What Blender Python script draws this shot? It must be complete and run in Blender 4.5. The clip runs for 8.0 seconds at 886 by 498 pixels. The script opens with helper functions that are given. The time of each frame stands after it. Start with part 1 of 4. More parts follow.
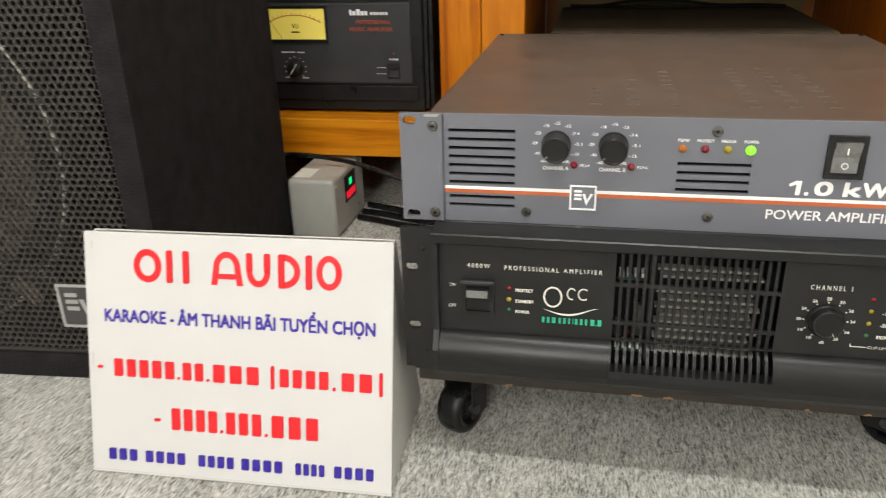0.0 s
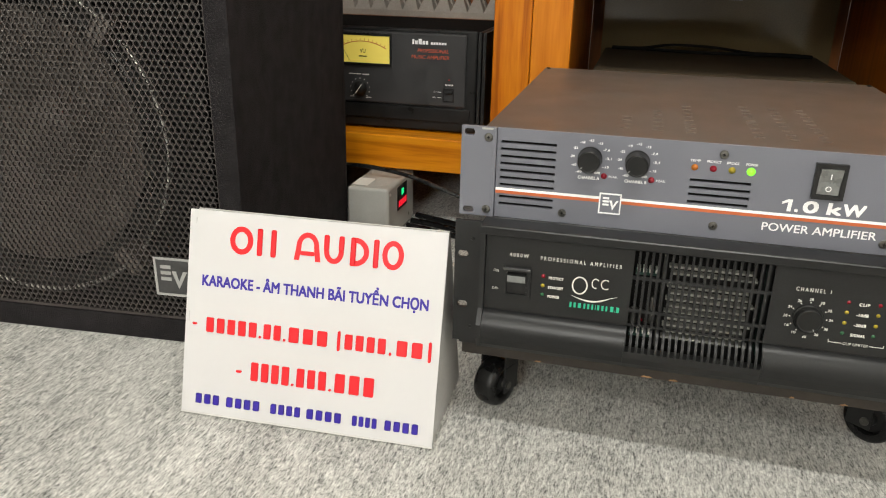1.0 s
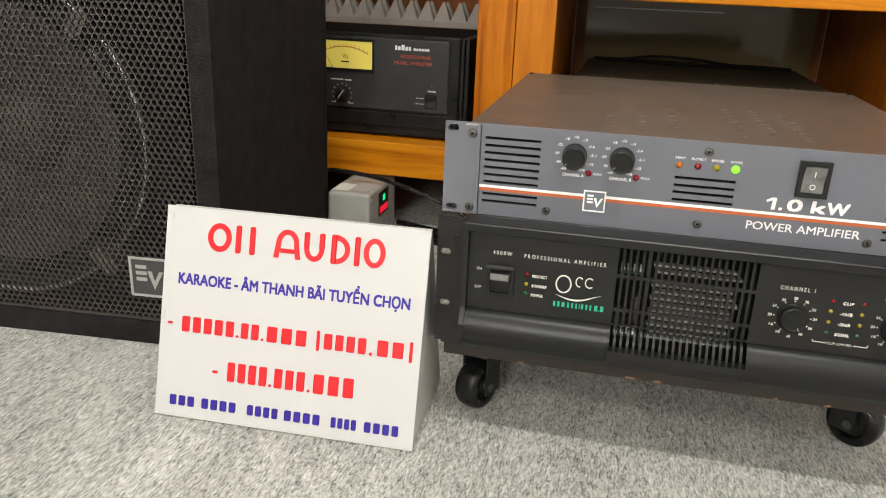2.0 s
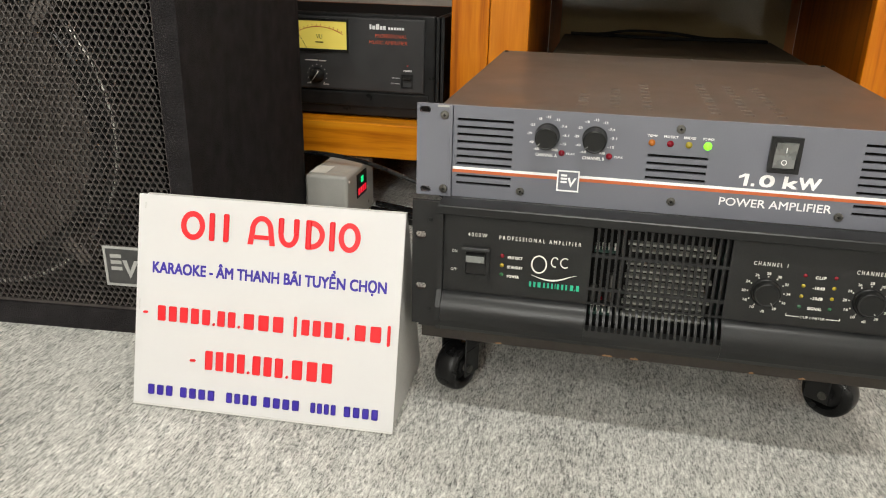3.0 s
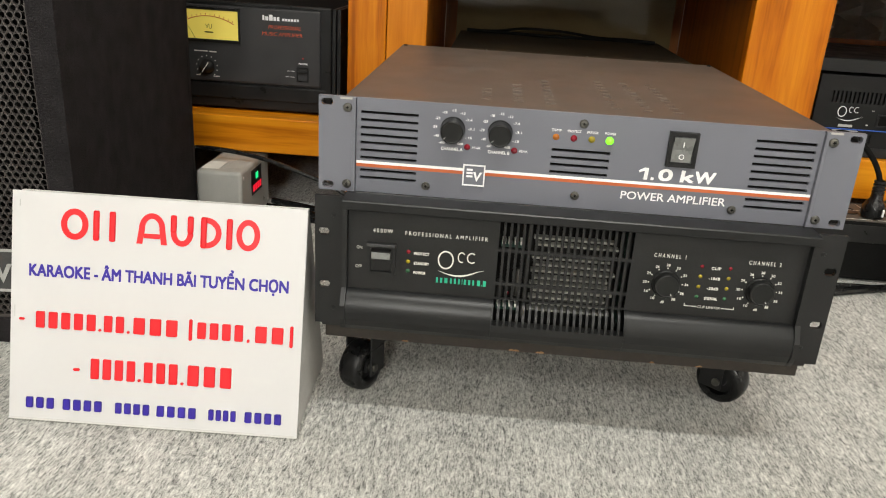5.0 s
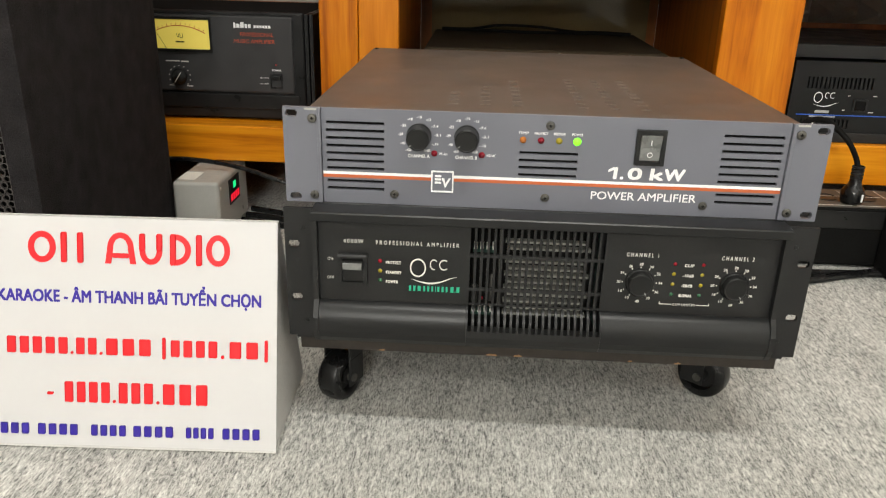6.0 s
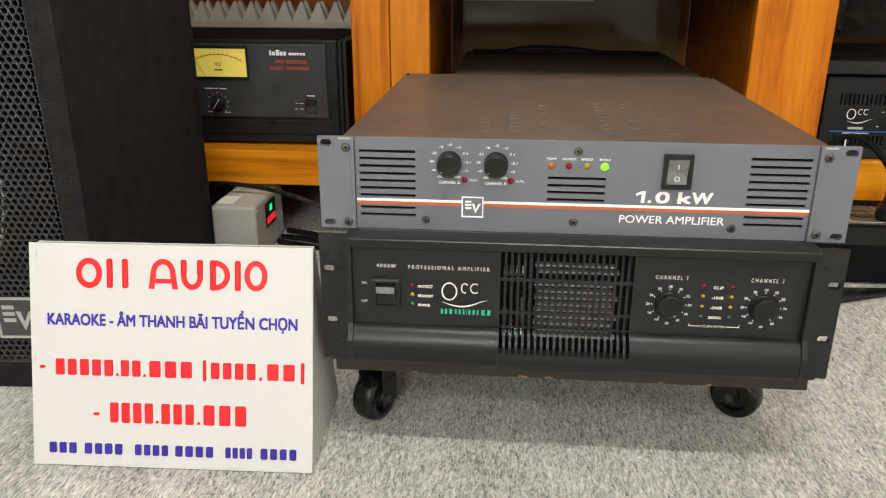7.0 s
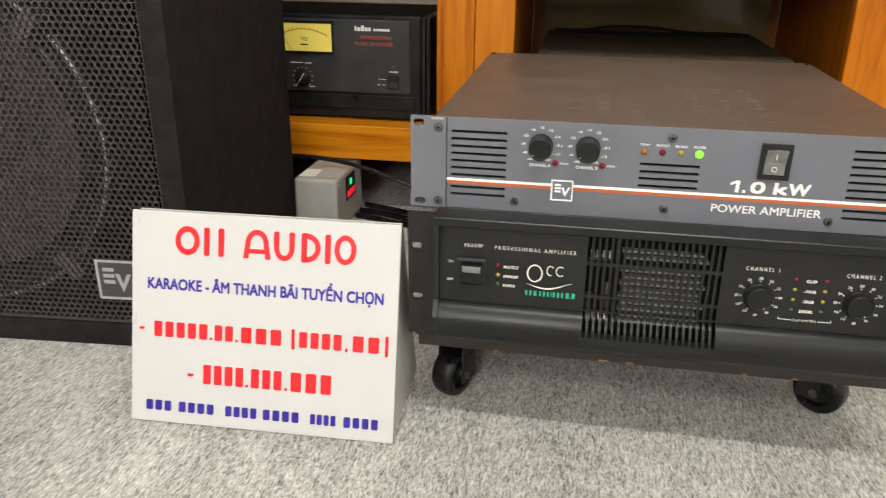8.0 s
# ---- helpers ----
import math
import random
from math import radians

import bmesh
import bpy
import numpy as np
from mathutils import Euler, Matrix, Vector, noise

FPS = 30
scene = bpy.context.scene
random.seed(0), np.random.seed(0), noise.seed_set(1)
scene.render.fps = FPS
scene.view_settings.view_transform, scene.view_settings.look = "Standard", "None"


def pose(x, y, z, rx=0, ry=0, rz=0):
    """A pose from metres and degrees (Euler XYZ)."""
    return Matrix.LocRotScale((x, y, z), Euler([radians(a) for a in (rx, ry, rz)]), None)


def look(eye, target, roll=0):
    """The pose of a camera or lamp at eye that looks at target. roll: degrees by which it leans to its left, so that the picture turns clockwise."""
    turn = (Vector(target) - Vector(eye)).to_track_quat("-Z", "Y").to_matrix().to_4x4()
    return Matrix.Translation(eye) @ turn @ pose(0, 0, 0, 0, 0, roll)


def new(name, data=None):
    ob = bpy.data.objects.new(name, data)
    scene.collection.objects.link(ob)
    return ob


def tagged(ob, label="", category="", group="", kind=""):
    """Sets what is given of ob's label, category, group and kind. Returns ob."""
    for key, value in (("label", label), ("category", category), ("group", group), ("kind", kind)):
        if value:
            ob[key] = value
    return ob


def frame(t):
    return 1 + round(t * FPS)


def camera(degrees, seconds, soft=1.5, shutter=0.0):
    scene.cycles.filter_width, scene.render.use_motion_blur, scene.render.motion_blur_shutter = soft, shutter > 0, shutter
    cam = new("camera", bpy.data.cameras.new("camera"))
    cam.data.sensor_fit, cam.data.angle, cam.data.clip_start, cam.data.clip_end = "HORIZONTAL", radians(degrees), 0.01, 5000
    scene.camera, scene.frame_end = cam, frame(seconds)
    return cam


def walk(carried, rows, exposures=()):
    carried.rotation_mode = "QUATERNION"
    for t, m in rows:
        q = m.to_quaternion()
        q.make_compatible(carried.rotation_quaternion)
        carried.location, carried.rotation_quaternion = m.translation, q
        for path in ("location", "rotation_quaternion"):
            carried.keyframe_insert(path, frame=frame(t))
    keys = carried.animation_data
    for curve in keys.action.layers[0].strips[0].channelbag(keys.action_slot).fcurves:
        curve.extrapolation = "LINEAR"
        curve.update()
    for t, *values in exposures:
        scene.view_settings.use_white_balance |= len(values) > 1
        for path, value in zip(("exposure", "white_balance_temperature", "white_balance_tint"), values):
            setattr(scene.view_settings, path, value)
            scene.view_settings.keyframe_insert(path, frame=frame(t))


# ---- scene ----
cam = camera(59.7, 8.0, soft=1.05, shutter=0.25)
PATH = [
    (0, (-0.09, -0.579, 0.464), (-0.462, 1.221, -0.324), -1.6),
    (0.2, (-0.102, -0.619, 0.471), (-0.524, 1.179, -0.294), 0.0),
    (0.5, (-0.114, -0.676, 0.478), (-0.573, 1.118, -0.278), 1.5),
    (1, (-0.079, -0.711, 0.477), (-0.534, 1.1, -0.238), 1.3),
    (1.5, (-0.076, -0.713, 0.465), (-0.52, 1.117, -0.209), 1.1),
    (1.7, (-0.082, -0.712, 0.457), (-0.512, 1.125, -0.206), 1.9),
    (2.8, (-0.078, -0.7, 0.453), (-0.447, 1.131, -0.263), 1.7),
    (3, (-0.073, -0.702, 0.459), (-0.44, 1.126, -0.265), 1.4),
    (3.3, (-0.084, -0.705, 0.451), (-0.449, 1.128, -0.259), 2.1),
    (3.5, (-0.086, -0.708, 0.454), (-0.442, 1.127, -0.258), 2.4),
    (3.7, (-0.084, -0.703, 0.451), (-0.419, 1.141, -0.248), 3.0),
    (4, (-0.081, -0.701, 0.454), (-0.379, 1.146, -0.252), 2.7),
    (4.5, (-0.085, -0.691, 0.45), (-0.236, 1.176, -0.25), 3.7),
    (4.7, (-0.086, -0.69, 0.451), (-0.194, 1.179, -0.255), 4.1),
    (5.8, (-0.073, -0.682, 0.452), (-0.157, 1.175, -0.286), 2.1),
    (6, (-0.066, -0.679, 0.461), (-0.145, 1.181, -0.269), 1.5),
    (6.5, (-0.057, -0.688, 0.476), (-0.156, 1.184, -0.219), 0.5),
    (7, (-0.063, -0.691, 0.474), (-0.23, 1.178, -0.219), 0.1),
    (7.5, (-0.066, -0.69, 0.473), (-0.303, 1.161, -0.249), -0.2),
    (7.8, (-0.073, -0.692, 0.47), (-0.353, 1.146, -0.267), 0.2),
    (8, (-0.086, -0.701, 0.481), (-0.408, 1.124, -0.271), 0.6),
]
walk(cam, [(t, look(eye, target, roll)) for t, eye, target, roll in PATH])


# ---- world and lights ----
world = bpy.data.worlds.new("world")
scene.world = world
world.use_nodes = True
world.node_tree.nodes["Background"].inputs[0].default_value = (0.9, 0.95, 1.0, 1)
world.node_tree.nodes["Background"].inputs[1].default_value = 0.05


def area_lamp(name, m, sx, sy, watts, color):
    data = bpy.data.lights.new(name, "AREA")
    data.shape, data.size, data.size_y = "RECTANGLE", sx, sy
    data.energy, data.color = watts, color
    ob = new(name, data)
    ob.matrix_basis = m
    return ob


CEIL = 2.7
# x, y, length, width, watts of each ceiling light
LAMPS = [(-1.3, -2.9, 0.9, 0.3, 13), (1.3, -2.9, 0.9, 0.3, 13), (0.15, -0.95, 1.2, 0.10, 40), (-0.15, 0.95, 1.2, 0.10, 15)]
for lx, ly, sx, sy, w in LAMPS:
    area_lamp("ceiling_lamp", pose(lx, ly, CEIL - 0.045), sx, sy, w, (1.0, 0.985, 0.925))
# an added, unseen bright panel behind the camera: x, y, z, length, height, watts
FRONT_FILL = (-0.36, -4.24, 1.92, 0.6, 1.15, 60)
area_lamp("front_fill_lamp", pose(FRONT_FILL[0], FRONT_FILL[1], FRONT_FILL[2], 90), FRONT_FILL[3], FRONT_FILL[4], FRONT_FILL[5], (1.0, 0.985, 0.925))
scene.view_settings.exposure = -0.06


# ---- building helpers ----
HOME = {}


def thing(name, m, label, category, group="", kind="", local=False):
    """An empty at the thing's base. Its parts are given in the world's coordinates, or in its own if local."""
    ob = tagged(new(name), label, category, group, kind)
    ob.empty_display_size = 0.05
    ob.matrix_basis = m
    HOME[ob.name] = Matrix() if local else m.inverted()
    return ob


def part(name, bm, material, parent, label="", smooth=False):
    """One bmesh as one mesh object under a thing or a part."""
    me = bpy.data.meshes.new(name)
    bm.to_mesh(me)
    bm.free()
    for m in material if isinstance(material, (list, tuple)) else [material]:
        me.materials.append(m)
    if smooth:
        for p in me.polygons:
            p.use_smooth = True
    ob = new(name, me)
    if parent is not None:
        ob.parent = parent
        ob.matrix_parent_inverse = HOME.get(parent.name, Matrix())
    if label:
        ob["label"] = label
    return ob


def structure(name, bm, material, label, category):
    return tagged(part(name, bm, material, None), label, category, "", "structure")


def box(x0, x1, y0, y1, z0, z1, bevel=0.0, bm=None, seg=2):
    """A box with rounded edges."""
    b = bmesh.new()
    bmesh.ops.create_cube(b, size=1.0)
    for v in b.verts:
        v.co = Vector(((x0 + x1) / 2 + v.co.x * (x1 - x0), (y0 + y1) / 2 + v.co.y * (y1 - y0), (z0 + z1) / 2 + v.co.z * (z1 - z0)))
    if bevel:
        bmesh.ops.bevel(b, geom=list(b.edges), offset=bevel, segments=seg, profile=0.5, affect="EDGES")
    return merge(bm, b)


def merge(bm, b):
    if bm is None:
        return b
    me = bpy.data.meshes.new("tmp")
    b.to_mesh(me)
    b.free()
    bm.from_mesh(me)
    bpy.data.meshes.remove(me)
    return bm


def turned(profile, m, bm=None, seg=32):
    """A body of revolution about its own z: profile is rows of (radius, z); m places it."""
    b = bmesh.new()
    rings = []
    for r, z in profile:
        if r <= 1e-6:
            rings.append([b.verts.new((0, 0, z))])
        else:
            rings.append([b.verts.new((r * math.cos(2 * math.pi * i / seg), r * math.sin(2 * math.pi * i / seg), z)) for i in range(seg)])
    for a, c in zip(rings, rings[1:]):
        for i in range(seg):
            j = (i + 1) % seg
            if len(a) == 1 and len(c) > 1:
                b.faces.new((a[0], c[i], c[j]))
            elif len(c) == 1 and len(a) > 1:
                b.faces.new((a[i], c[0], a[j]))
            elif len(a) > 1:
                b.faces.new((a[i], c[i], c[j], a[j]))
    bmesh.ops.recalc_face_normals(b, faces=list(b.faces))
    bmesh.ops.transform(b, matrix=m, verts=list(b.verts))
    return merge(bm, b)


def facing(x, y, z):
    """Turns a body's own z to the front, towards -y."""
    return pose(x, y, z, 90, 0, 0)


def plate(x0, x1, z0, z1, y0, y1, holes, bm=None):
    """An upright plate from y0 (front) to y1 with openings (xa, xb, za, zb) cut through it."""
    xs = sorted({x0, x1, *[round(c, 5) for h in holes for c in h[:2]]})
    zs = sorted({z0, z1, *[round(c, 5) for h in holes for c in h[2:]]})
    b = bmesh.new()
    n, k = len(xs) - 1, len(zs) - 1

    def solid(i, j):
        if not (0 <= i < n and 0 <= j < k):
            return False
        cx, cz = (xs[i] + xs[i + 1]) / 2, (zs[j] + zs[j + 1]) / 2
        return not any(a < cx < c and d < cz < e for a, c, d, e in holes)

    grid = {}

    def v(i, j, s):
        if (i, j, s) not in grid:
            grid[i, j, s] = b.verts.new((xs[i], y1 if s else y0, zs[j]))
        return grid[i, j, s]

    for i in range(n):
        for j in range(k):
            if not solid(i, j):
                continue
            b.faces.new((v(i, j, 0), v(i + 1, j, 0), v(i + 1, j + 1, 0), v(i, j + 1, 0)))
            b.faces.new((v(i, j, 1), v(i, j + 1, 1), v(i + 1, j + 1, 1), v(i + 1, j, 1)))
            if not solid(i - 1, j):
                b.faces.new((v(i, j, 0), v(i, j + 1, 0), v(i, j + 1, 1), v(i, j, 1)))
            if not solid(i + 1, j):
                b.faces.new((v(i + 1, j, 0), v(i + 1, j, 1), v(i + 1, j + 1, 1), v(i + 1, j + 1, 0)))
            if not solid(i, j - 1):
                b.faces.new((v(i, j, 0), v(i, j, 1), v(i + 1, j, 1), v(i + 1, j, 0)))
            if not solid(i, j + 1):
                b.faces.new((v(i, j + 1, 0), v(i + 1, j + 1, 0), v(i + 1, j + 1, 1), v(i, j + 1, 1)))
    return merge(bm, b)


def oval(x, z, w=0.0105, h=0.0062):
    return [(x - w / 2, x + w / 2, z - h * 0.3, z + h * 0.3), (x - w / 2 + 0.0012, x + w / 2 - 0.0012, z - h / 2, z + h / 2)]


def extrude_x(profile, x0, x1, bm=None):
    """A closed outline of (y, z) drawn out along x."""
    b = bmesh.new()
    a = [b.verts.new((x0, y, z)) for y, z in profile]
    c = [b.verts.new((x1, y, z)) for y, z in profile]
    n = len(a)
    for i in range(n):
        b.faces.new((a[i], a[(i + 1) % n], c[(i + 1) % n], c[i]))
    b.faces.new(a[::-1])
    b.faces.new(c)
    bmesh.ops.recalc_face_normals(b, faces=list(b.faces))
    return merge(bm, b)


def tube(points, r, bm=None, seg=10, steps=8):
    """A round cable along a smooth line through the points."""
    P = [Vector(p) for p in points]
    line = []
    for i in range(len(P) - 1):
        p0, p1, p2, p3 = P[max(i - 1, 0)], P[i], P[i + 1], P[min(i + 2, len(P) - 1)]
        for s in range(steps):
            t = s / steps
            line.append(0.5 * (2 * p1 + (p2 - p0) * t + (2 * p0 - 5 * p1 + 4 * p2 - p3) * t * t + (3 * p1 - p0 - 3 * p2 + p3) * t ** 3))
    line.append(P[-1])
    b = bmesh.new()
    rings = []
    for i, p in enumerate(line):
        d = (line[min(i + 1, len(line) - 1)] - line[max(i - 1, 0)]).normalized()
        side = d.cross(Vector((0, 0, 1)))
        side = side.normalized() if side.length > 1e-4 else Vector((1, 0, 0))
        up = side.cross(d)
        rings.append([b.verts.new(p + r * (math.cos(2 * math.pi * k / seg) * side + math.sin(2 * math.pi * k / seg) * up)) for k in range(seg)])
    for a, c in zip(rings, rings[1:]):
        for k in range(seg):
            b.faces.new((a[k], a[(k + 1) % seg], c[(k + 1) % seg], c[k]))
    b.faces.new(rings[0][::-1])
    b.faces.new(rings[-1])
    bmesh.ops.recalc_face_normals(b, faces=list(b.faces))
    return merge(bm, b)


def glyphs(body, gap=1.0):
    """Lettering in the built-in font as a flat bmesh in x and z, from x = 0 on the base line z = 0."""
    cu = bpy.data.curves.new("lettering", "FONT")
    cu.body, cu.resolution_u, cu.space_character = body, 3, gap
    ob = new("lettering", cu)
    me = bpy.data.meshes.new_from_object(ob.evaluated_get(bpy.context.evaluated_depsgraph_get()))
    b = bmesh.new()
    b.from_mesh(me)
    bpy.data.objects.remove(ob)
    bpy.data.curves.remove(cu)
    bpy.data.meshes.remove(me)
    return b


CAP = max(v.co.y for v in glyphs("H").verts)


def letters(body, x0, x1, z, cap, y, bm=None, deep=0.0003, bold=0.0, slant=0.0, gap=1.0):
    """Words between x0 and x1 with their base line at z, caps that high, standing on the plane y."""
    b = glyphs(body, gap)
    lo, hi = min(v.co.x for v in b.verts), max(v.co.x for v in b.verts)
    sx, sz = (x1 - x0) / max(hi - lo, 1e-6), cap / CAP
    for v in b.verts:
        v.co = Vector((x0 + (v.co.x - lo) * sx + slant * v.co.y * sz, y, z + v.co.y * sz))
    c = b.copy() if bold else None
    merged = merge(bm, b)
    if bold:
        for dx, dz, dy in ((bold, 0, 1), (0, bold, 2), (bold, bold, 3)):
            d = c.copy()
            for v in d.verts:
                v.co += Vector((dx, -dy * 0.00002, dz))
            merged = merge(merged, d)
        c.free()
    return merged


def label_at(body, x, z, cap, y, bm=None, wide=0.72):
    """Small centred words."""
    w = len(body) * cap * wide
    return letters(body, x - w / 2, x + w / 2, z - cap / 2, cap, y, bm, bold=0.00014)


def bar(x0, x1, z0, z1, y, bm=None, deep=0.0004, r=0.0):
    return box(x0, x1, y - deep, y, z0, z1, r, bm, 1)


# ---- materials ----
def nodes_of(name):
    m = bpy.data.materials.new(name)
    m.use_nodes = True
    t = m.node_tree
    return m, t, t.nodes["Principled BSDF"]


def mat(name, base, rough=0.5, metal=0.0, scale=30.0, vary=0.2, bump=0.1, grain=400.0, depth=0.0004, rvar=0.12, coat=0.0, spec=0.5, lint=0.0):
    """A plain surface with stains at one scale, grain at another, and uneven gloss."""
    m, t, p = nodes_of(name)
    N, L = t.nodes.new, t.links.new
    co = N("ShaderNodeTexCoord")
    big, fine = N("ShaderNodeTexNoise"), N("ShaderNodeTexNoise")
    big.inputs["Scale"].default_value, big.inputs["Detail"].default_value = scale, 6
    fine.inputs["Scale"].default_value, fine.inputs["Detail"].default_value = grain, 3
    L(co.outputs["Object"], big.inputs["Vector"])
    L(co.outputs["Object"], fine.inputs["Vector"])
    mix = N("ShaderNodeMath")
    mix.operation = "ADD"
    L(big.outputs["Fac"], mix.inputs[0])
    L(fine.outputs["Fac"], mix.inputs[1])
    ramp = N("ShaderNodeMapRange")
    ramp.inputs["From Min"].default_value, ramp.inputs["From Max"].default_value = 0.6, 1.4
    ramp.inputs["To Min"].default_value, ramp.inputs["To Max"].default_value = 1 - vary, 1 + vary
    L(mix.outputs[0], ramp.inputs["Value"])
    col = N("ShaderNodeVectorMath")
    col.operation = "SCALE"
    col.inputs[0].default_value = base
    L(ramp.outputs[0], col.inputs["Scale"])
    L(col.outputs[0], p.inputs["Base Color"])
    if lint:
        speck, pick, over = N("ShaderNodeTexNoise"), N("ShaderNodeMapRange"), N("ShaderNodeMix")
        speck.inputs["Scale"].default_value, speck.inputs["Detail"].default_value, speck.inputs["Distortion"].default_value = 170, 2, 1.5
        L(co.outputs["Object"], speck.inputs["Vector"])
        pick.inputs["From Min"].default_value, pick.inputs["From Max"].default_value = 0.735, 0.80
        L(speck.outputs["Fac"], pick.inputs["Value"])
        over.data_type = "RGBA"
        over.inputs["B"].default_value = (lint, lint, lint, 1)
        L(pick.outputs[0], over.inputs["Factor"])
        L(col.outputs[0], over.inputs["A"])
        L(over.outputs["Result"], p.inputs["Base Color"])
    rr = N("ShaderNodeMapRange")
    rr.inputs["From Min"].default_value, rr.inputs["From Max"].default_value = 0.3, 0.7
    rr.inputs["To Min"].default_value, rr.inputs["To Max"].default_value = max(rough - rvar, 0.03), min(rough + rvar, 1)
    L(big.outputs["Fac"], rr.inputs["Value"])
    L(rr.outputs[0], p.inputs["Roughness"])
    p.inputs["Metallic"].default_value = metal
    p.inputs["Coat Weight"].default_value = coat
    if bump:
        bu = N("ShaderNodeBump")
        bu.inputs["Strength"].default_value, bu.inputs["Distance"].default_value = bump, depth
        L(fine.outputs["Fac"], bu.inputs["Height"])
        L(bu.outputs[0], p.inputs["Normal"])
    p.inputs["Specular IOR Level"].default_value = spec
    return m


def wood(name, along, dark, mid, light, rough=0.28):
    """Varnished pine with its grain along one axis."""
    m, t, p = nodes_of(name)
    N, L = t.nodes.new, t.links.new
    co, mp = N("ShaderNodeTexCoord"), N("ShaderNodeMapping")
    mp.inputs["Scale"].default_value = [0.9 if a == along else 14.0 for a in "xyz"]
    info = N("ShaderNodeObjectInfo")
    shift = N("ShaderNodeVectorMath")
    shift.operation = "SCALE"
    shift.inputs[0].default_value = (7, 3, 5)
    L(info.outputs["Random"], shift.inputs["Scale"])
    L(shift.outputs[0], mp.inputs["Location"])
    L(co.outputs["Object"], mp.inputs["Vector"])
    rings, fibre, patch = N("ShaderNodeTexNoise"), N("ShaderNodeTexNoise"), N("ShaderNodeTexNoise")
    rings.inputs["Scale"].default_value, rings.inputs["Detail"].default_value, rings.inputs["Distortion"].default_value = 3.0, 4, 0.8
    fibre.inputs["Scale"].default_value, fibre.inputs["Detail"].default_value = 22.0, 3
    patch.inputs["Scale"].default_value = 9.0
    for n in (rings, fibre):
        L(mp.outputs[0], n.inputs["Vector"])
    L(co.outputs["Object"], patch.inputs["Vector"])
    add = N("ShaderNodeMath")
    add.operation = "MULTIPLY_ADD"
    add.inputs[1].default_value = 0.28
    L(fibre.outputs["Fac"], add.inputs[0])
    L(rings.outputs["Fac"], add.inputs[2])
    add2 = N("ShaderNodeMath")
    add2.operation = "MULTIPLY_ADD"
    add2.inputs[1].default_value = 0.22
    L(patch.outputs["Fac"], add2.inputs[0])
    L(add.outputs[0], add2.inputs[2])
    ramp = N("ShaderNodeValToRGB")
    ramp.color_ramp.elements[0].position, ramp.color_ramp.elements[0].color = 0.5, (*dark, 1)
    ramp.color_ramp.elements[1].position, ramp.color_ramp.elements[1].color = 1.0, (*light, 1)
    e = ramp.color_ramp.elements.new(0.72)
    e.color = (*mid, 1)
    L(add2.outputs[0], ramp.inputs[0])
    L(ramp.outputs[0], p.inputs["Base Color"])
    p.inputs["Roughness"].default_value = rough
    p.inputs["Specular IOR Level"].default_value = 0.22
    bu = N("ShaderNodeBump")
    bu.inputs["Strength"].default_value, bu.inputs["Distance"].default_value = 0.12, 0.0006
    L(fibre.outputs["Fac"], bu.inputs["Height"])
    L(bu.outputs[0], p.inputs["Normal"])
    return m


def carpet_material():
    """Short grey needle-felt: light and dark fibres matted in little tufts."""
    m, t, p = nodes_of("carpet")
    N, L = t.nodes.new, t.links.new
    co = N("ShaderNodeTexCoord")
    mp = N("ShaderNodeMapping")
    mp.inputs["Scale"].default_value = (2.0, 0.55, 1.0)
    mp.inputs["Rotation"].default_value = (0, 0, math.radians(3))
    L(co.outputs["Object"], mp.inputs["Vector"])
    tuft, fleck, patch, cell = N("ShaderNodeTexNoise"), N("ShaderNodeTexNoise"), N("ShaderNodeTexNoise"), N("ShaderNodeTexVoronoi")
    tuft.inputs["Scale"].default_value, tuft.inputs["Detail"].default_value, tuft.inputs["Roughness"].default_value, tuft.inputs["Distortion"].default_value = 118, 7, 0.72, 1.2
    fleck.inputs["Scale"].default_value, fleck.inputs["Detail"].default_value, fleck.inputs["Distortion"].default_value = 380, 5, 1.6
    patch.inputs["Scale"].default_value, patch.inputs["Detail"].default_value = 9, 5
    cell.inputs["Scale"].default_value = 260
    for n in (tuft, patch, cell):
        L(mp.outputs[0], n.inputs["Vector"])
    L(co.outputs["Object"], fleck.inputs["Vector"])

    def ma(a, k, c):
        n = N("ShaderNodeMath")
        n.operation = "MULTIPLY_ADD"
        n.inputs[1].default_value = k
        L(a, n.inputs[0])
        if isinstance(c, float):
            n.inputs[2].default_value = c
        else:
            L(c, n.inputs[2])
        return n.outputs[0]

    h = ma(fleck.outputs["Fac"], 0.52, ma(tuft.outputs["Fac"], 1.0, ma(cell.outputs["Distance"], 0.25, ma(patch.outputs["Fac"], 0.25, 0.0))))
    ramp = N("ShaderNodeValToRGB")
    ramp.color_ramp.elements[0].position, ramp.color_ramp.elements[0].color = 0.26, (0.074, 0.074, 0.068, 1)
    ramp.color_ramp.elements[1].position, ramp.color_ramp.elements[1].color = 0.76, (0.79, 0.782, 0.73, 1)
    e = ramp.color_ramp.elements.new(0.47)
    e.color = (0.405, 0.402, 0.372, 1)
    sc = N("ShaderNodeMapRange")
    sc.inputs["From Min"].default_value, sc.inputs["From Max"].default_value = 0.55, 1.49
    L(h, sc.inputs["Value"])
    L(sc.outputs[0], ramp.inputs[0])
    L(ramp.outputs[0], p.inputs["Base Color"])
    p.inputs["Roughness"].default_value = 0.95
    p.inputs["Sheen Weight"].default_value = 0.15
    bu = N("ShaderNodeBump")
    bu.inputs["Strength"].default_value, bu.inputs["Distance"].default_value = 0.8, 0.003
    L(h, bu.inputs["Height"])
    L(bu.outputs[0], p.inputs["Normal"])
    return m


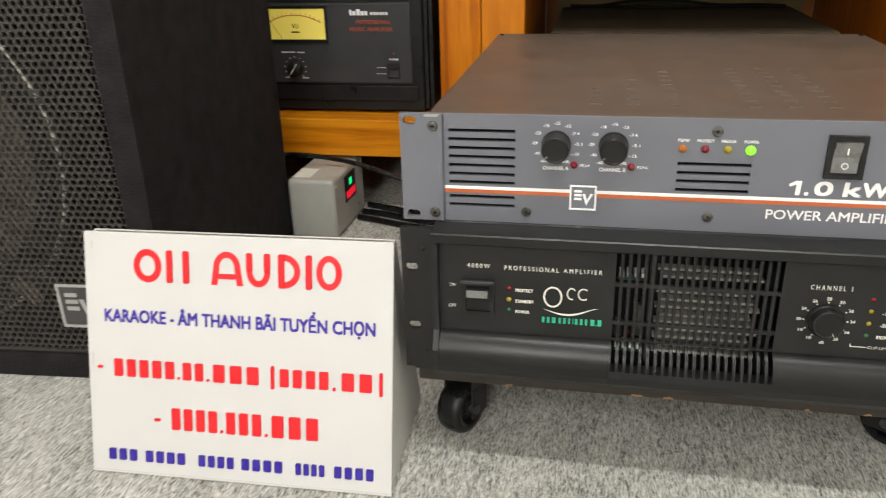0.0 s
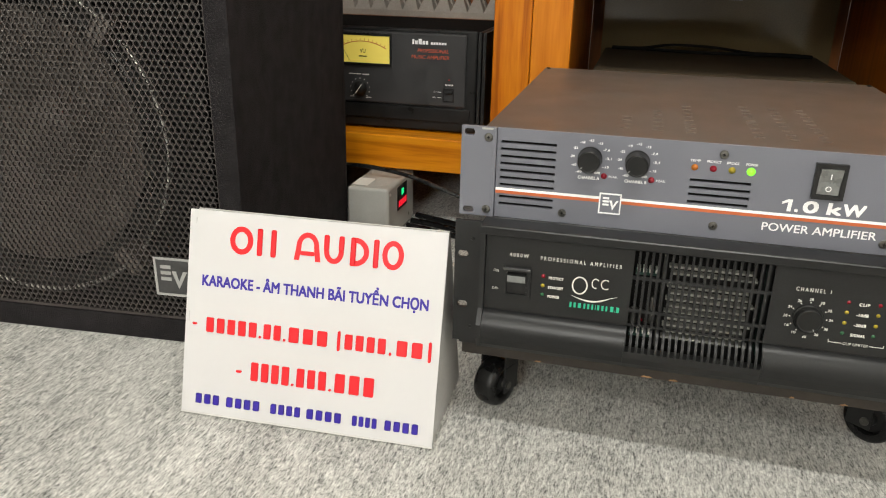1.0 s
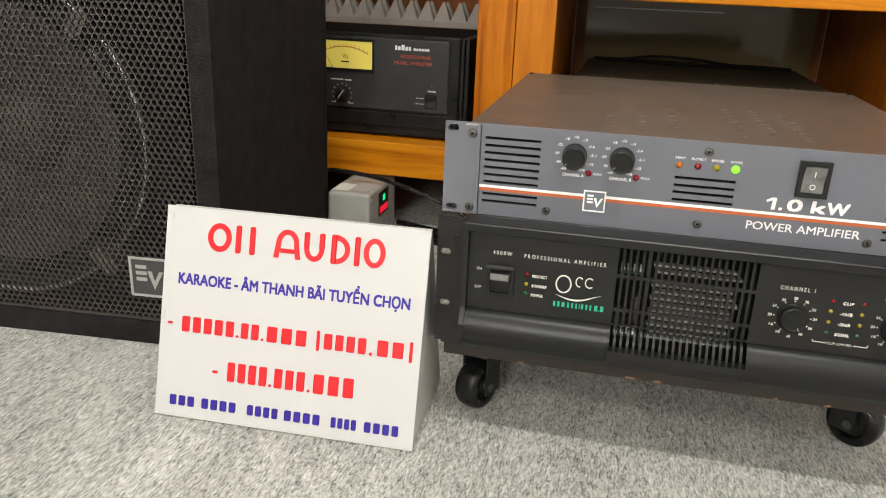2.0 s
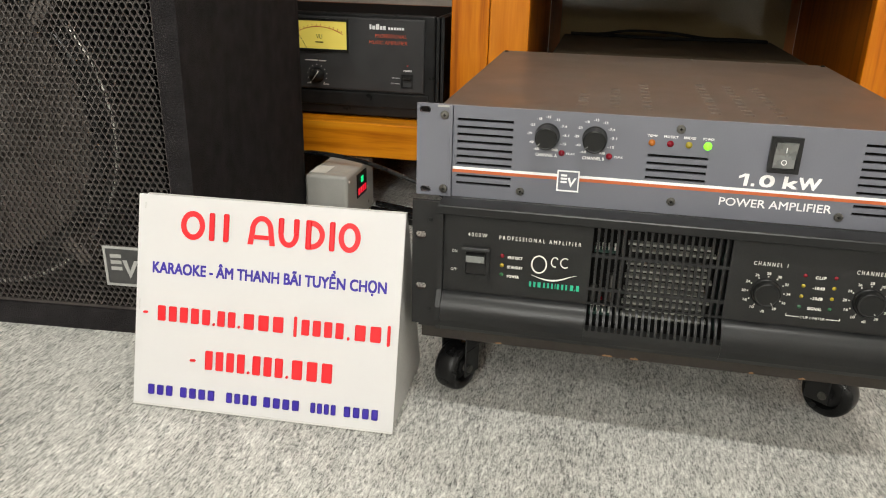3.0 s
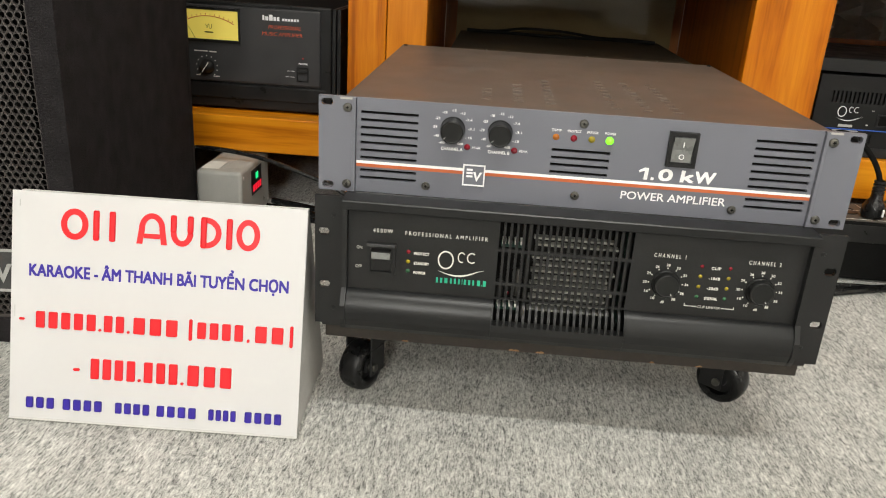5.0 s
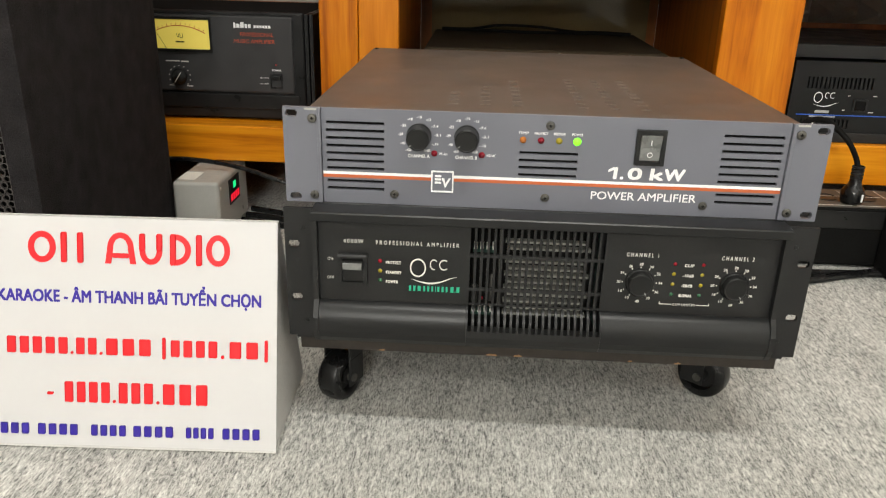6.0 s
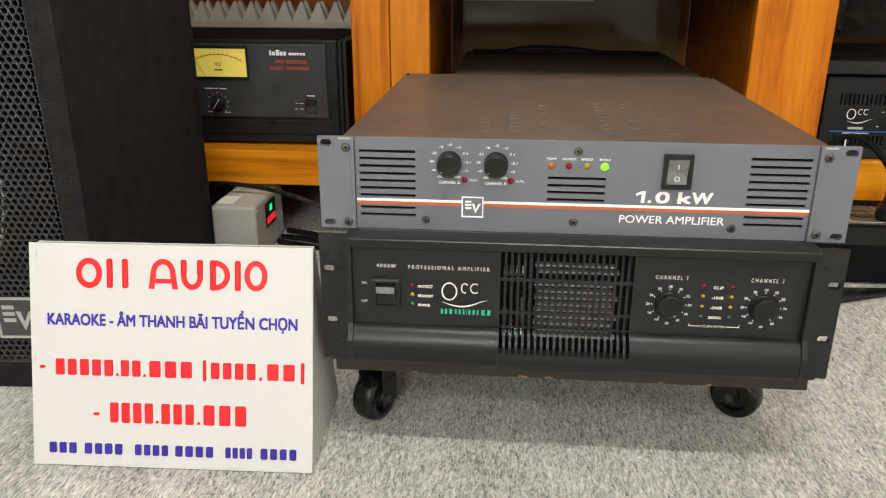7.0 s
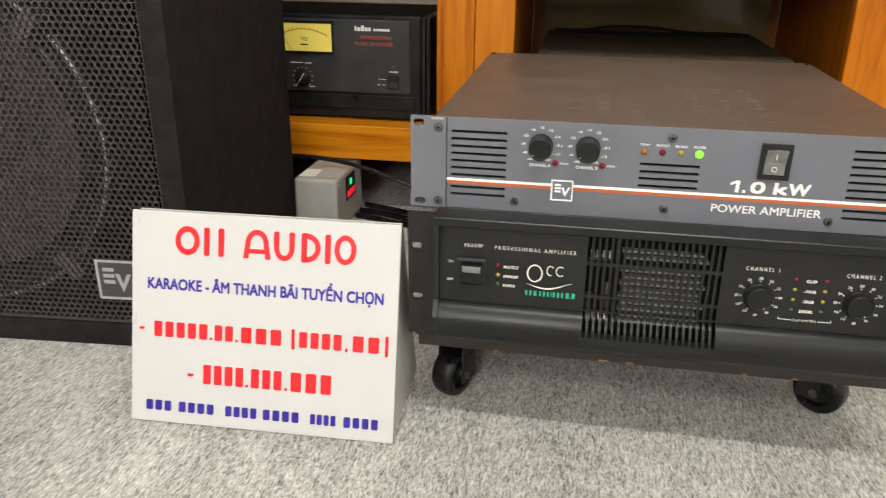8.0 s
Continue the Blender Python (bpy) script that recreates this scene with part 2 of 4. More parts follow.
def glow(name, color, strength, body=(0.02, 0.02, 0.02)):
    m, t, p = nodes_of(name)
    p.inputs["Base Color"].default_value = (*body, 1)
    p.inputs["Emission Color"].default_value = (*color, 1)
    p.inputs["Emission Strength"].default_value = strength
    p.inputs["Roughness"].default_value = 0.3
    return m


CARPET = carpet_material()
PINE_Z = wood("pine_upright", "z", (0.27, 0.060, 0.0018), (0.51, 0.145, 0.004), (0.65, 0.228, 0.010))
PINE_X = wood("pine_level", "x", (0.40, 0.110, 0.003), (0.62, 0.210, 0.006), (0.74, 0.300, 0.014))
PINE_B = wood("pine_reddish", "z", (0.37, 0.098, 0.004), (0.53, 0.162, 0.007), (0.64, 0.222, 0.014))
# the same pine, darkened so its colour holds the middle bay's shade
PINE_SIDE_SHADE = wood("pine_shaded_side", "z", (0.23, 0.057, 0.004), (0.36, 0.098, 0.006), (0.46, 0.142, 0.011), 0.35)
# wood for deep in the bays, with their shade put into its colour
PINE_BAY_SHADE = wood("bay_shaded_wood", "z", (0.11, 0.035, 0.009), (0.21, 0.068, 0.015), (0.30, 0.10, 0.023), 0.35)
PLASTER = mat("white_plaster", (0.82, 0.8, 0.77), 0.8, scale=3, vary=0.05, bump=0.2, grain=120, depth=0.001)
CEILING = mat("ceiling_paint", (0.8, 0.79, 0.76), 0.85, scale=2, vary=0.04, bump=0.1, grain=150)
GREY_PAINT = mat("blue_grey_paint", (0.142, 0.147, 0.173), 0.42, scale=18, vary=0.07, bump=0.12, grain=900, depth=0.0002)
BROWN_LID = mat("brown_black_lid", (0.057, 0.0462, 0.038), 0.42, scale=12, vary=0.12, bump=0.35, grain=1100, depth=0.0002, rvar=0.05)
BLACK_PAINT = mat("black_paint", (0.0142, 0.0143, 0.0145), 0.42, scale=25, vary=0.25, bump=0.15, grain=900, depth=0.0002, spec=0.3)
BLACK_PLASTIC = mat("black_plastic", (0.013, 0.013, 0.013), 0.38, scale=40, vary=0.3, bump=0.2, grain=700, depth=0.0002, spec=0.3)
SHINY_BLACK = mat("shiny_black_rubber", (0.0065, 0.0065, 0.0068), 0.27, scale=40, vary=0.3, bump=0.1, grain=500, spec=0.35)
CHARCOAL = mat("charcoal_panel", (0.0155, 0.0156, 0.0156), 0.45, scale=30, vary=0.2, bump=0.15, grain=800, depth=0.0002, spec=0.3)
DULL_BLACK = mat("dull_black", (0.0075, 0.0073, 0.007), 0.95, scale=30, vary=0.3, bump=0.2, rvar=0.03, spec=0.1)
FELT = mat("black_carpet_felt", (0.0205, 0.0186, 0.0196), 0.97, scale=38, vary=0.6, bump=0.9, grain=620, depth=0.0024, rvar=0.02, spec=0.12, lint=0.16)
BOARD_GREEN = mat("circuit_board_green", (0.012, 0.045, 0.032), 0.4, scale=120, vary=0.3, bump=0.1)
FIN = mat("cooler_fin_metal", (0.34, 0.335, 0.30), 0.45, 0.2, scale=120, vary=0.3, bump=0.1)
RIDGE = mat("satin_black_ridge", (0.0125, 0.0129, 0.0132), 0.33, scale=6, vary=0.1, bump=0.0, rvar=0.015, spec=0.30)
METER_PANEL = mat("meter_amp_panel", (0.04, 0.04, 0.041), 0.42, scale=30, vary=0.15, bump=0.1, grain=800, depth=0.0002, spec=0.35)
LOUVRE = mat("raised_louvre", (0.105, 0.086, 0.073), 0.4, scale=90, vary=0.2, bump=0.1)
FACE_BLACK = mat("matt_black_face", (0.0105, 0.0105, 0.0105), 0.5, scale=30, vary=0.25, bump=0.1, grain=700, depth=0.0002, spec=0.2)
GRILLE = mat("black_steel_mesh", (0.046, 0.040, 0.037), 0.42, scale=30, vary=0.25, bump=0.1)
PAPER = mat("black_paper_cone", (0.125, 0.104, 0.092), 0.5, scale=30, vary=0.2, bump=0.3, grain=300)
STEEL = mat("brushed_steel", (0.72, 0.70, 0.67), 0.35, 0.9, scale=60, vary=0.15, bump=0.1, grain=600)
DARK_STEEL = mat("dark_screw_steel", (0.12, 0.116, 0.105), 0.38, 0.8, scale=200, vary=0.3, bump=0.1)
SILVER = mat("silver_grey_paint", (0.4, 0.395, 0.365), 0.38, 0.0, scale=25, vary=0.15, bump=0.15, grain=700, depth=0.0002)
ACRYLIC = mat("white_acrylic", (0.585, 0.578, 0.578), 0.22, scale=15, vary=0.006, bump=0.02, grain=200, rvar=0.04)
ACRYLIC_EDGE = mat("grey_white_board", (0.57, 0.56, 0.54), 0.5, scale=25, vary=0.12, bump=0.1)
RED = mat("red_vinyl", (0.72, 0.0066, 0.0132), 0.4, scale=40, vary=0.05, bump=0.03)
BLUE = mat("blue_vinyl", (0.026, 0.01, 0.2808), 0.4, scale=40, vary=0.06, bump=0.03)
WHITE_INK = mat("white_print", (0.85, 0.85, 0.85), 0.5, scale=80, vary=0.06, bump=0.0)
CREAM_INK = mat("cream_print", (0.78, 0.76, 0.7), 0.5, scale=80, vary=0.08, bump=0.0)
ORANGE_INK = mat("orange_stripe", (0.5, 0.11, 0.03), 0.45, scale=60, vary=0.08, bump=0.0)
GREEN_INK = mat("green_print", (0.02, 0.42, 0.24), 0.5, scale=60, vary=0.06, bump=0.0)
RED_INK = mat("orange_red_print", (0.55, 0.085, 0.03), 0.5, scale=60, vary=0.1, bump=0.0)
BLUE_INK = mat("blue_line", (0.02, 0.10, 0.50), 0.4, scale=60, vary=0.1, bump=0.0)
BADGE_GREY = mat("badge_grey", (0.42, 0.42, 0.41), 0.4, 0.3, scale=90, vary=0.12, bump=0.05)
BADGE_DARK = mat("badge_dark", (0.05, 0.05, 0.05), 0.4, scale=90, vary=0.2, bump=0.1)
FOAM = mat("grey_foam", (0.34, 0.31, 0.275), 0.95, scale=40, vary=0.15, bump=0.6, grain=300, depth=0.001)
PLY = mat("worn_black_board", (0.023, 0.017, 0.0125), 0.6, scale=22, vary=0.4, bump=0.3, grain=200)
BARE_WOOD = mat("chipped_bare_wood", (0.34, 0.19, 0.09), 0.7, scale=80, vary=0.3, bump=0.4, grain=300)
SMOKED = mat("smoked_dark_panel", (0.145, 0.108, 0.052), 0.10, scale=6, vary=0.25, bump=0.0, rvar=0.03, spec=0.30)
CASE_BROWN = mat("dark_brown_case", (0.050, 0.038, 0.024), 0.85, scale=14, vary=0.3, bump=0.2, grain=500, depth=0.0003, spec=0.06)
ROCKER = mat("grey_rocker", (0.17, 0.175, 0.17), 0.3, scale=90, vary=0.15, bump=0.05)
KNOB = mat("knob_black", (0.010, 0.0102, 0.010), 0.36, scale=60, vary=0.1, bump=0.04, grain=800, rvar=0.03, spec=0.28)
LED_GREEN = glow("lit_green_lamp", (0.22, 1.0, 0.02), 2.0)
METER = glow("lit_meter_face", (0.80, 0.62, 0.09), 0.28, (0.74, 0.61, 0.14))
DIGIT_GREEN = glow("green_digits", (0.01, 1.0, 0.30), 0.9)
DIGIT_RED = glow("red_digits", (1.0, 0.004, 0.03), 0.8)
LAMP_WHITE = glow("lamp_diffuser", (1.0, 0.985, 0.925), 6.0, (0.8, 0.8, 0.8))
DIM_RED = mat("dim_red_lens", (0.2, 0.006, 0.015), 0.2, scale=100, vary=0.1, bump=0.0)
DIM_AMBER = mat("dim_amber_lens", (0.42, 0.13, 0.015), 0.2, scale=100, vary=0.1, bump=0.0)
DIM_YELLOW = mat("dim_yellow_lens", (0.3, 0.24, 0.02), 0.2, scale=100, vary=0.1, bump=0.0)
DIM_GREEN = mat("dim_green_lens", (0.03, 0.11, 0.05), 0.2, scale=100, vary=0.1, bump=0.0)


# ---- the room ----
X0, X1, Y0, Y1 = -2.3, 2.3, -4.3, 1.45
structure("floor", box(X0, X1, Y0, Y1, -0.05, 0.0), CARPET, "grey mottled short-pile carpet covering the showroom floor", "floor")
structure("wall_north", box(X0 - 0.1, X1 + 0.1, Y1, Y1 + 0.1, -0.05, CEIL), PLASTER, "plain white plastered wall behind the shelf unit", "wall")
structure("wall_south", box(X0 - 0.1, X1 + 0.1, Y0 - 0.1, Y0, -0.05, CEIL), PLASTER, "plain white plastered wall of the showroom", "wall")
structure("wall_west", box(X0 - 0.1, X0, Y0, Y1, -0.05, CEIL), PLASTER, "plain white plastered wall of the showroom", "wall")
structure("wall_east", box(X1, X1 + 0.1, Y0, Y1, -0.05, CEIL), PLASTER, "plain white plastered wall of the showroom", "wall")
structure("ceiling", box(X0 - 0.1, X1 + 0.1, Y0 - 0.1, Y1 + 0.1, CEIL, CEIL + 0.1), CEILING, "plain white painted ceiling", "ceiling")

for lx, ly, sx, sy, w in LAMPS:
    lamp = thing("ceiling_light", pose(lx, ly, CEIL), "white ceiling light panel with a bright diffuser", "light", "ceiling lights")
    hx, hy = sx / 2 + 0.01, sy / 2 + 0.01
    fr = part("frame", plate(lx - hx - 0.04, lx + hx + 0.04, -hy - 0.04, hy + 0.04, 0, 0.04, [(lx - hx, lx + hx, -hy, hy)]), CEILING, lamp)
    fr.data.transform(Matrix.Translation((0, ly, CEIL)) @ pose(0, 0, 0, 90, 0, 0) @ Matrix.Translation((0, -0.04, 0)))
    part("diffuser", box(lx - hx, lx + hx, ly - hy, ly + hy, CEIL - 0.03, CEIL - 0.002), LAMP_WHITE, lamp)

lx, ly, lz, sx, sz, w = FRONT_FILL
lamp = thing("added_light_panel", pose(lx, Y0, lz), "tall white light panel added unseen behind the camera, with a bright diffuser", "light")
hx, hz = sx / 2 + 0.01, sz / 2 + 0.01
part("frame", plate(lx - hx - 0.04, lx + hx + 0.04, lz - hz - 0.04, lz + hz + 0.04, Y0, Y0 + 0.05, [(lx - hx, lx + hx, lz - hz, lz + hz)]), CEILING, lamp)
part("diffuser", box(lx - hx, lx + hx, Y0 + 0.002, Y0 + 0.04, lz - hz, lz + hz), LAMP_WHITE, lamp)

# ---- the wooden shelf unit ----
FRONT = 0.60
unit = thing("shelf_unit", pose(0, FRONT, 0), "varnished orange pine shelf unit with open bays holding equipment", "shelf")
BACK, TOP = 1.10, 0.92
for xa, xb, m in ((-0.330, -0.2672, PINE_Z), (-0.2664, -0.2015, PINE_B), (0.311, 0.432, PINE_Z), (-1.12, -1.0, PINE_Z), (1.13, 1.25, PINE_Z)):
    part("post", box(xa, xb, FRONT + (0.004 if m is PINE_B else 0), FRONT + 0.024, 0.0, TOP, 0.002), m, unit, "reddish pine post" if m is PINE_B else "")
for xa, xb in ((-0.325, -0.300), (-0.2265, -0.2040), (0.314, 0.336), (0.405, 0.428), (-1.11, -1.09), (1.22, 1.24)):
    part("side_panel", box(xa, xb, FRONT + 0.0245, BACK, 0.0, TOP), PINE_SIDE_SHADE if -0.3 < xa < 0.35 else PINE_B, unit)
for xa, xb, za, zb in ((-0.9995, -0.3305, 0.106, 0.1675), (0.4325, 1.1295, 0.105, 0.172)):
    part("shelf_rail", box(xa, xb, FRONT + 0.0005, FRONT + 0.022, za, zb, 0.0025), PINE_X, unit)
    part("shelf_board", box(xa - 0.06 if xa < 0 else xa - 0.004, xb + 0.005, FRONT + 0.0225, BACK, 0.145, 0.164), PINE_X, unit)
part("shelf_board", box(-0.2035, 0.3135, FRONT + 0.0225, BACK, 0.145, 0.164), PINE_BAY_SHADE, unit)
for xa, xb in ((-0.201, 0.3105), (0.4325, 1.1295)):
    part("shelf_rail", box(xa, xb, FRONT + 0.0005, FRONT + 0.022, 0.427, 0.49, 0.0025), PINE_X, unit)
part("shelf_board", box(-0.2035, 0.3135, FRONT + 0.0225, BACK, 0.45, 0.47), PINE_X, unit)
part("shelf_board", box(0.4285, 1.1335, FRONT + 0.0225, BACK, 0.45, 0.47), PINE_X, unit)
for xa, xb in ((-1.14, -0.20), (0.31, 1.27)):
    part("top_board", box(xa, xb, FRONT - 0.01, BACK + 0.01, TOP, TOP + 0.025, 0.004), PINE_X, unit)
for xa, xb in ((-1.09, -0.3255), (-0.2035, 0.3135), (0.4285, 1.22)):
    part("back_panel", box(xa, xb, BACK, BACK + 0.012, 0.0, TOP), PINE_BAY_SHADE, unit, "back panel coloured dark for the shade in the bay")


def foam_panel(x0, x1, z0, z1, y, pitch=0.042, deep=0.040):
    """A sheet of pyramid foam hung upright; the points look to the front."""
    b = box(x0, x1, y - 0.012, y, z0, z1)
    nx, nz = int((x1 - x0) / pitch), int((z1 - z0) / pitch)
    for i in range(nx):
        for j in range(nz):
            ax, az = x0 + i * pitch, z0 + j * pitch
            q = [b.verts.new((ax + dx * pitch, y - 0.0121, az + dz * pitch)) for dx, dz in ((0, 0), (1, 0), (1, 1), (0, 1))]
            k = 0.44
            r = [b.verts.new((ax + pitch * (k if dx == 0 else 1 - k), y - 0.0121 - deep, az + pitch * (k if dz == 0 else 1 - k))) for dx, dz in ((0, 0), (1, 0), (1, 1), (0, 1))]
            for a in range(4):
                c = (a + 1) % 4
                b.faces.new((q[a], q[c], r[c], r[a]))
            b.faces.new(r)
    return b


f = thing("acoustic_foam", pose(0.77, BACK - 0.01, 0.3275), "grey pyramid acoustic foam sheet on the back of a bay", "foam", "foam sheets in the bays")
part("foam_sheet", foam_panel(0.436, 1.10, 0.3275, 0.4445, BACK - 0.002, 0.049, 0.052), FOAM, f)
f = thing("acoustic_foam", pose(-0.66, 1.03, 0.345), "pale grey pyramid acoustic foam sheet lying with points up", "foam", "foam sheets in the bays")
flat = foam_panel(-0.985, -0.335, 0.0, 0.090, 0.0, 0.037, 0.040)
flat.transform(Matrix.Translation((0, 1.0, 0.3452)) @ pose(0, 0, 0, -90, 0, 0))
part("foam_sheet", flat, FOAM, f)
part("inner_board", box(-1.089, -0.3262, 0.985, BACK - 0.0005, 0.333, 0.345), PINE_BAY_SHADE, unit, "dark narrow inner board")

# ---- dark equipment case in the middle bay ----
case = thing("equipment_case", pose(0.04, 0.84, 0.164), "matt black equipment case on the shelf of the middle bay", "case")
part("case_body", box(-0.166, 0.252, 0.66, 1.01, 0.164, 0.298, 0.004), CASE_BROWN, case)
part("front_plate", box(-0.168, 0.254, 0.652, 0.6595, 0.168, 0.294, 0.002), CASE_BROWN, case)
for fx in (-0.14, 0.22):
    part("front_handle", tube([(fx, 0.651, 0.20), (fx, 0.635, 0.205), (fx, 0.635, 0.255), (fx, 0.651, 0.26)], 0.004), STEEL, case)
smoked = thing("smoked_panel", pose(0.05, 1.05, 0.164), "glossy smoked dark panel leaning in the middle bay", "panel")
part("panel_sheet", box(-0.176, 0.283, 1.045, 1.053, 0.1645, 0.418), SMOKED, smoked)
# grey strip painted in for the highlight along the glossy panel's top
part("top_highlight", box(-0.172, 0.10, 1.0415, 1.0445, 0.4005, 0.4030), BADGE_GREY, smoked)
loop = thing("cable_loop", pose(0.05, 0.98, 0.298), "thin black cable lying loose on the black case", "cable")
part("cable", tube([(-0.15, 0.99, 0.302), (-0.09, 0.985, 0.303), (-0.03, 1.0, 0.310), (0.05, 1.0, 0.309), (0.12, 0.985, 0.303), (0.18, 0.985, 0.303), (0.235, 0.975, 0.302)], 0.0028), DULL_BLACK, loop)
part("cable", tube([(-0.15, 0.982, 0.302), (-0.07, 0.972, 0.302), (0.02, 0.955, 0.302), (0.10, 0.965, 0.302), (0.17, 0.972, 0.302), (0.236, 0.966, 0.302)], 0.0032), DULL_BLACK, loop)


# ---- small shared pieces ----
def screw(parent, x, y, z, r=0.0042):
    b = turned([(0, 0.0), (r, 0.0), (r, 0.0008), (r * 0.8, 0.0018), (r * 0.42, 0.002), (r * 0.36, 0.0012), (0, 0.0012)], facing(x, y, z), seg=18)
    s = part("screw", b, DARK_STEEL, parent, smooth=False)
    c = bar(x - r * 0.33, x + r * 0.33, z - 0.0003, z + 0.0003, y - 0.0014, None, 0.0004)
    bar(x - 0.0003, x + 0.0003, z - r * 0.33, z + r * 0.33, y - 0.0014, c, 0.0004)
    part("screw_cross", c, DULL_BLACK, s)


def lens(name, parent, x, y, z, r, material, label=""):
    return part(name, turned([(r * 1.25, 0), (r * 1.25, 0.0004), (r, 0.0006), (r * 0.92, r * 0.5), (r * 0.6, r * 0.95), (0, r * 1.15)], facing(x, y, z), seg=16), material, parent, label, True)


def ring_shape(cx, cz, rx, rz, w, y, bm=None, start=0.0, sweep=360.0, deep=0.0004, seg=28):
    """A flat band round an oval, or part of one."""
    b = bmesh.new()
    pts = []
    closed = sweep >= 359.9
    for i in range(seg + (0 if closed else 1)):
        a = radians(start + sweep * i / seg)
        pts.append([b.verts.new((cx + (rx - s * w) * math.cos(a), yy, cz + (rz - s * w) * math.sin(a))) for s, yy in ((0, y - deep), (1, y - deep), (1, y), (0, y))])
    n = len(pts)
    for i in range(n if closed else n - 1):
        p, q = pts[i], pts[(i + 1) % n]
        for k in range(4):
            b.faces.new((p[k], p[(k + 1) % 4], q[(k + 1) % 4], q[k]))
    if not closed:
        b.faces.new(pts[0])
        b.faces.new(pts[-1][::-1])
    bmesh.ops.recalc_face_normals(b, faces=list(b.faces))
    return merge(bm, b)


def wedge_shape(pts, y, bm=None, deep=0.0004):
    """A flat piece with the outline pts of (x, z)."""
    b = bmesh.new()
    a = [b.verts.new((x, y - deep, z)) for x, z in pts]
    c = [b.verts.new((x, y, z)) for x, z in pts]
    b.faces.new(a)
    b.faces.new(c[::-1])
    for i in range(len(a)):
        j = (i + 1) % len(a)
        b.faces.new((a[i], c[i], c[j], a[j]))
    bmesh.ops.recalc_face_normals(b, faces=list(b.faces))
    return merge(bm, b)


def emblem(parent, x0, x1, z0, z1, y, ink, ground):
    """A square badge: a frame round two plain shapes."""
    w, h = x1 - x0, z1 - z0
    g = part("badge", bar(x0, x1, z0, z1, y, None, 0.0012), ground, parent, "square framed badge")
    t = w * 0.065
    b = plate(x0, x1, z0, z1, y - 0.0018, y - 0.0012, [(x0 + t, x1 - t, z0 + t, z1 - t)])
    part("badge_frame", b, ink, g)
    s = None
    for lo, hi in ((0.40, 0.49), (0.555, 0.645), (0.71, 0.80)):
        s = wedge_shape([(x0 + w * 0.17, z0 + h * lo), (x0 + w * 0.45, z0 + h * lo), (x0 + w * 0.45, z0 + h * hi), (x0 + w * 0.17, z0 + h * hi)], y - 0.0012, s, 0.0005)
    wedge_shape([(x0 + w * 0.47, z0 + h * 0.66), (x0 + w * 0.585, z0 + h * 0.66), (x0 + w * 0.645, z0 + h * 0.40), (x0 + w * 0.63, z0 + h * 0.20)], y - 0.0012, s, 0.0005)
    wedge_shape([(x0 + w * 0.63, z0 + h * 0.20), (x0 + w * 0.645, z0 + h * 0.40), (x0 + w * 0.775, z0 + h * 0.66), (x0 + w * 0.88, z0 + h * 0.66)], y - 0.0012, s, 0.0005)
    part("badge_shapes", s, ink, g)


def swoosh_mark(parent, x, z, k, y, ink):
    """A maker's mark as plain shapes: an oval ring, two short bands and a sweeping underline."""
    b = ring_shape(x - 0.0125 * k, z, 0.0072 * k, 0.0088 * k, 0.0013 * k, y)
    ring_shape(x + 0.0015 * k, z + 0.0036 * k, 0.0036 * k, 0.0050 * k, 0.0010 * k, y, b, 40, 250)
    ring_shape(x + 0.0105 * k, z + 0.0036 * k, 0.0044 * k, 0.0050 * k, 0.0010 * k, y, b, 50, 260)
    n = 12
    up = [(x + (-0.019 + 0.041 * i / n) * k, z + (-0.0105 - 0.0035 * math.sin(math.pi * min(1, 1.15 * i / n)) + 0.003 * (i / n) ** 3) * k) for i in range(n + 1)]
    dn = [(px, pz - 0.0015 * k * math.sin(math.pi * i / n)) for i, (px, pz) in enumerate(up)]
    wedge_shape(up + dn[-2:0:-1], y, b)
    part("maker_mark", b, ink, parent, "oval and sweeping line printed in white")


# ---- grey power amplifier, on top of the stack ----
EVZ0, EVZ1 = 0.237, 0.325
amp = thing("power_amplifier", pose(0, 0.23, EVZ0), "blue-grey rack power amplifier with brown-black lid, stacked on the black one", "amplifier", "stacked amplifiers")
part("chassis", box(-0.2225, 0.2225, 0.004, 0.465, EVZ0 + 0.0012, 0.3215, 0.0015), BROWN_LID, amp, "brown-black painted steel case")
rows = [0.312, 0.305, 0.298, 0.291, 0.284, 0.277, 0.270, 0.258, 0.251]
SLOT = 0.0013
openings = []
for zz in rows:
    openings.append((-0.203, -0.1505, zz - SLOT, zz + SLOT))
    openings.append((0.150, 0.2025, zz - SLOT, zz + SLOT))
for zz in (0.2905, 0.2835, 0.277, 0.270):
    openings.append((-0.0285, 0.024, zz - SLOT, zz + SLOT))
pan = plate(-0.2068, 0.2068, EVZ0, EVZ1, 0.0, 0.003, openings)
part("front_panel", pan, GREY_PAINT, amp)
# added black sheet gives the slots the shade of a hollow inside
part("slot_shade", box(-0.2058, 0.2058, 0.0033, 0.0038, EVZ0 + 0.003, EVZ1 - 0.005), DULL_BLACK, amp)
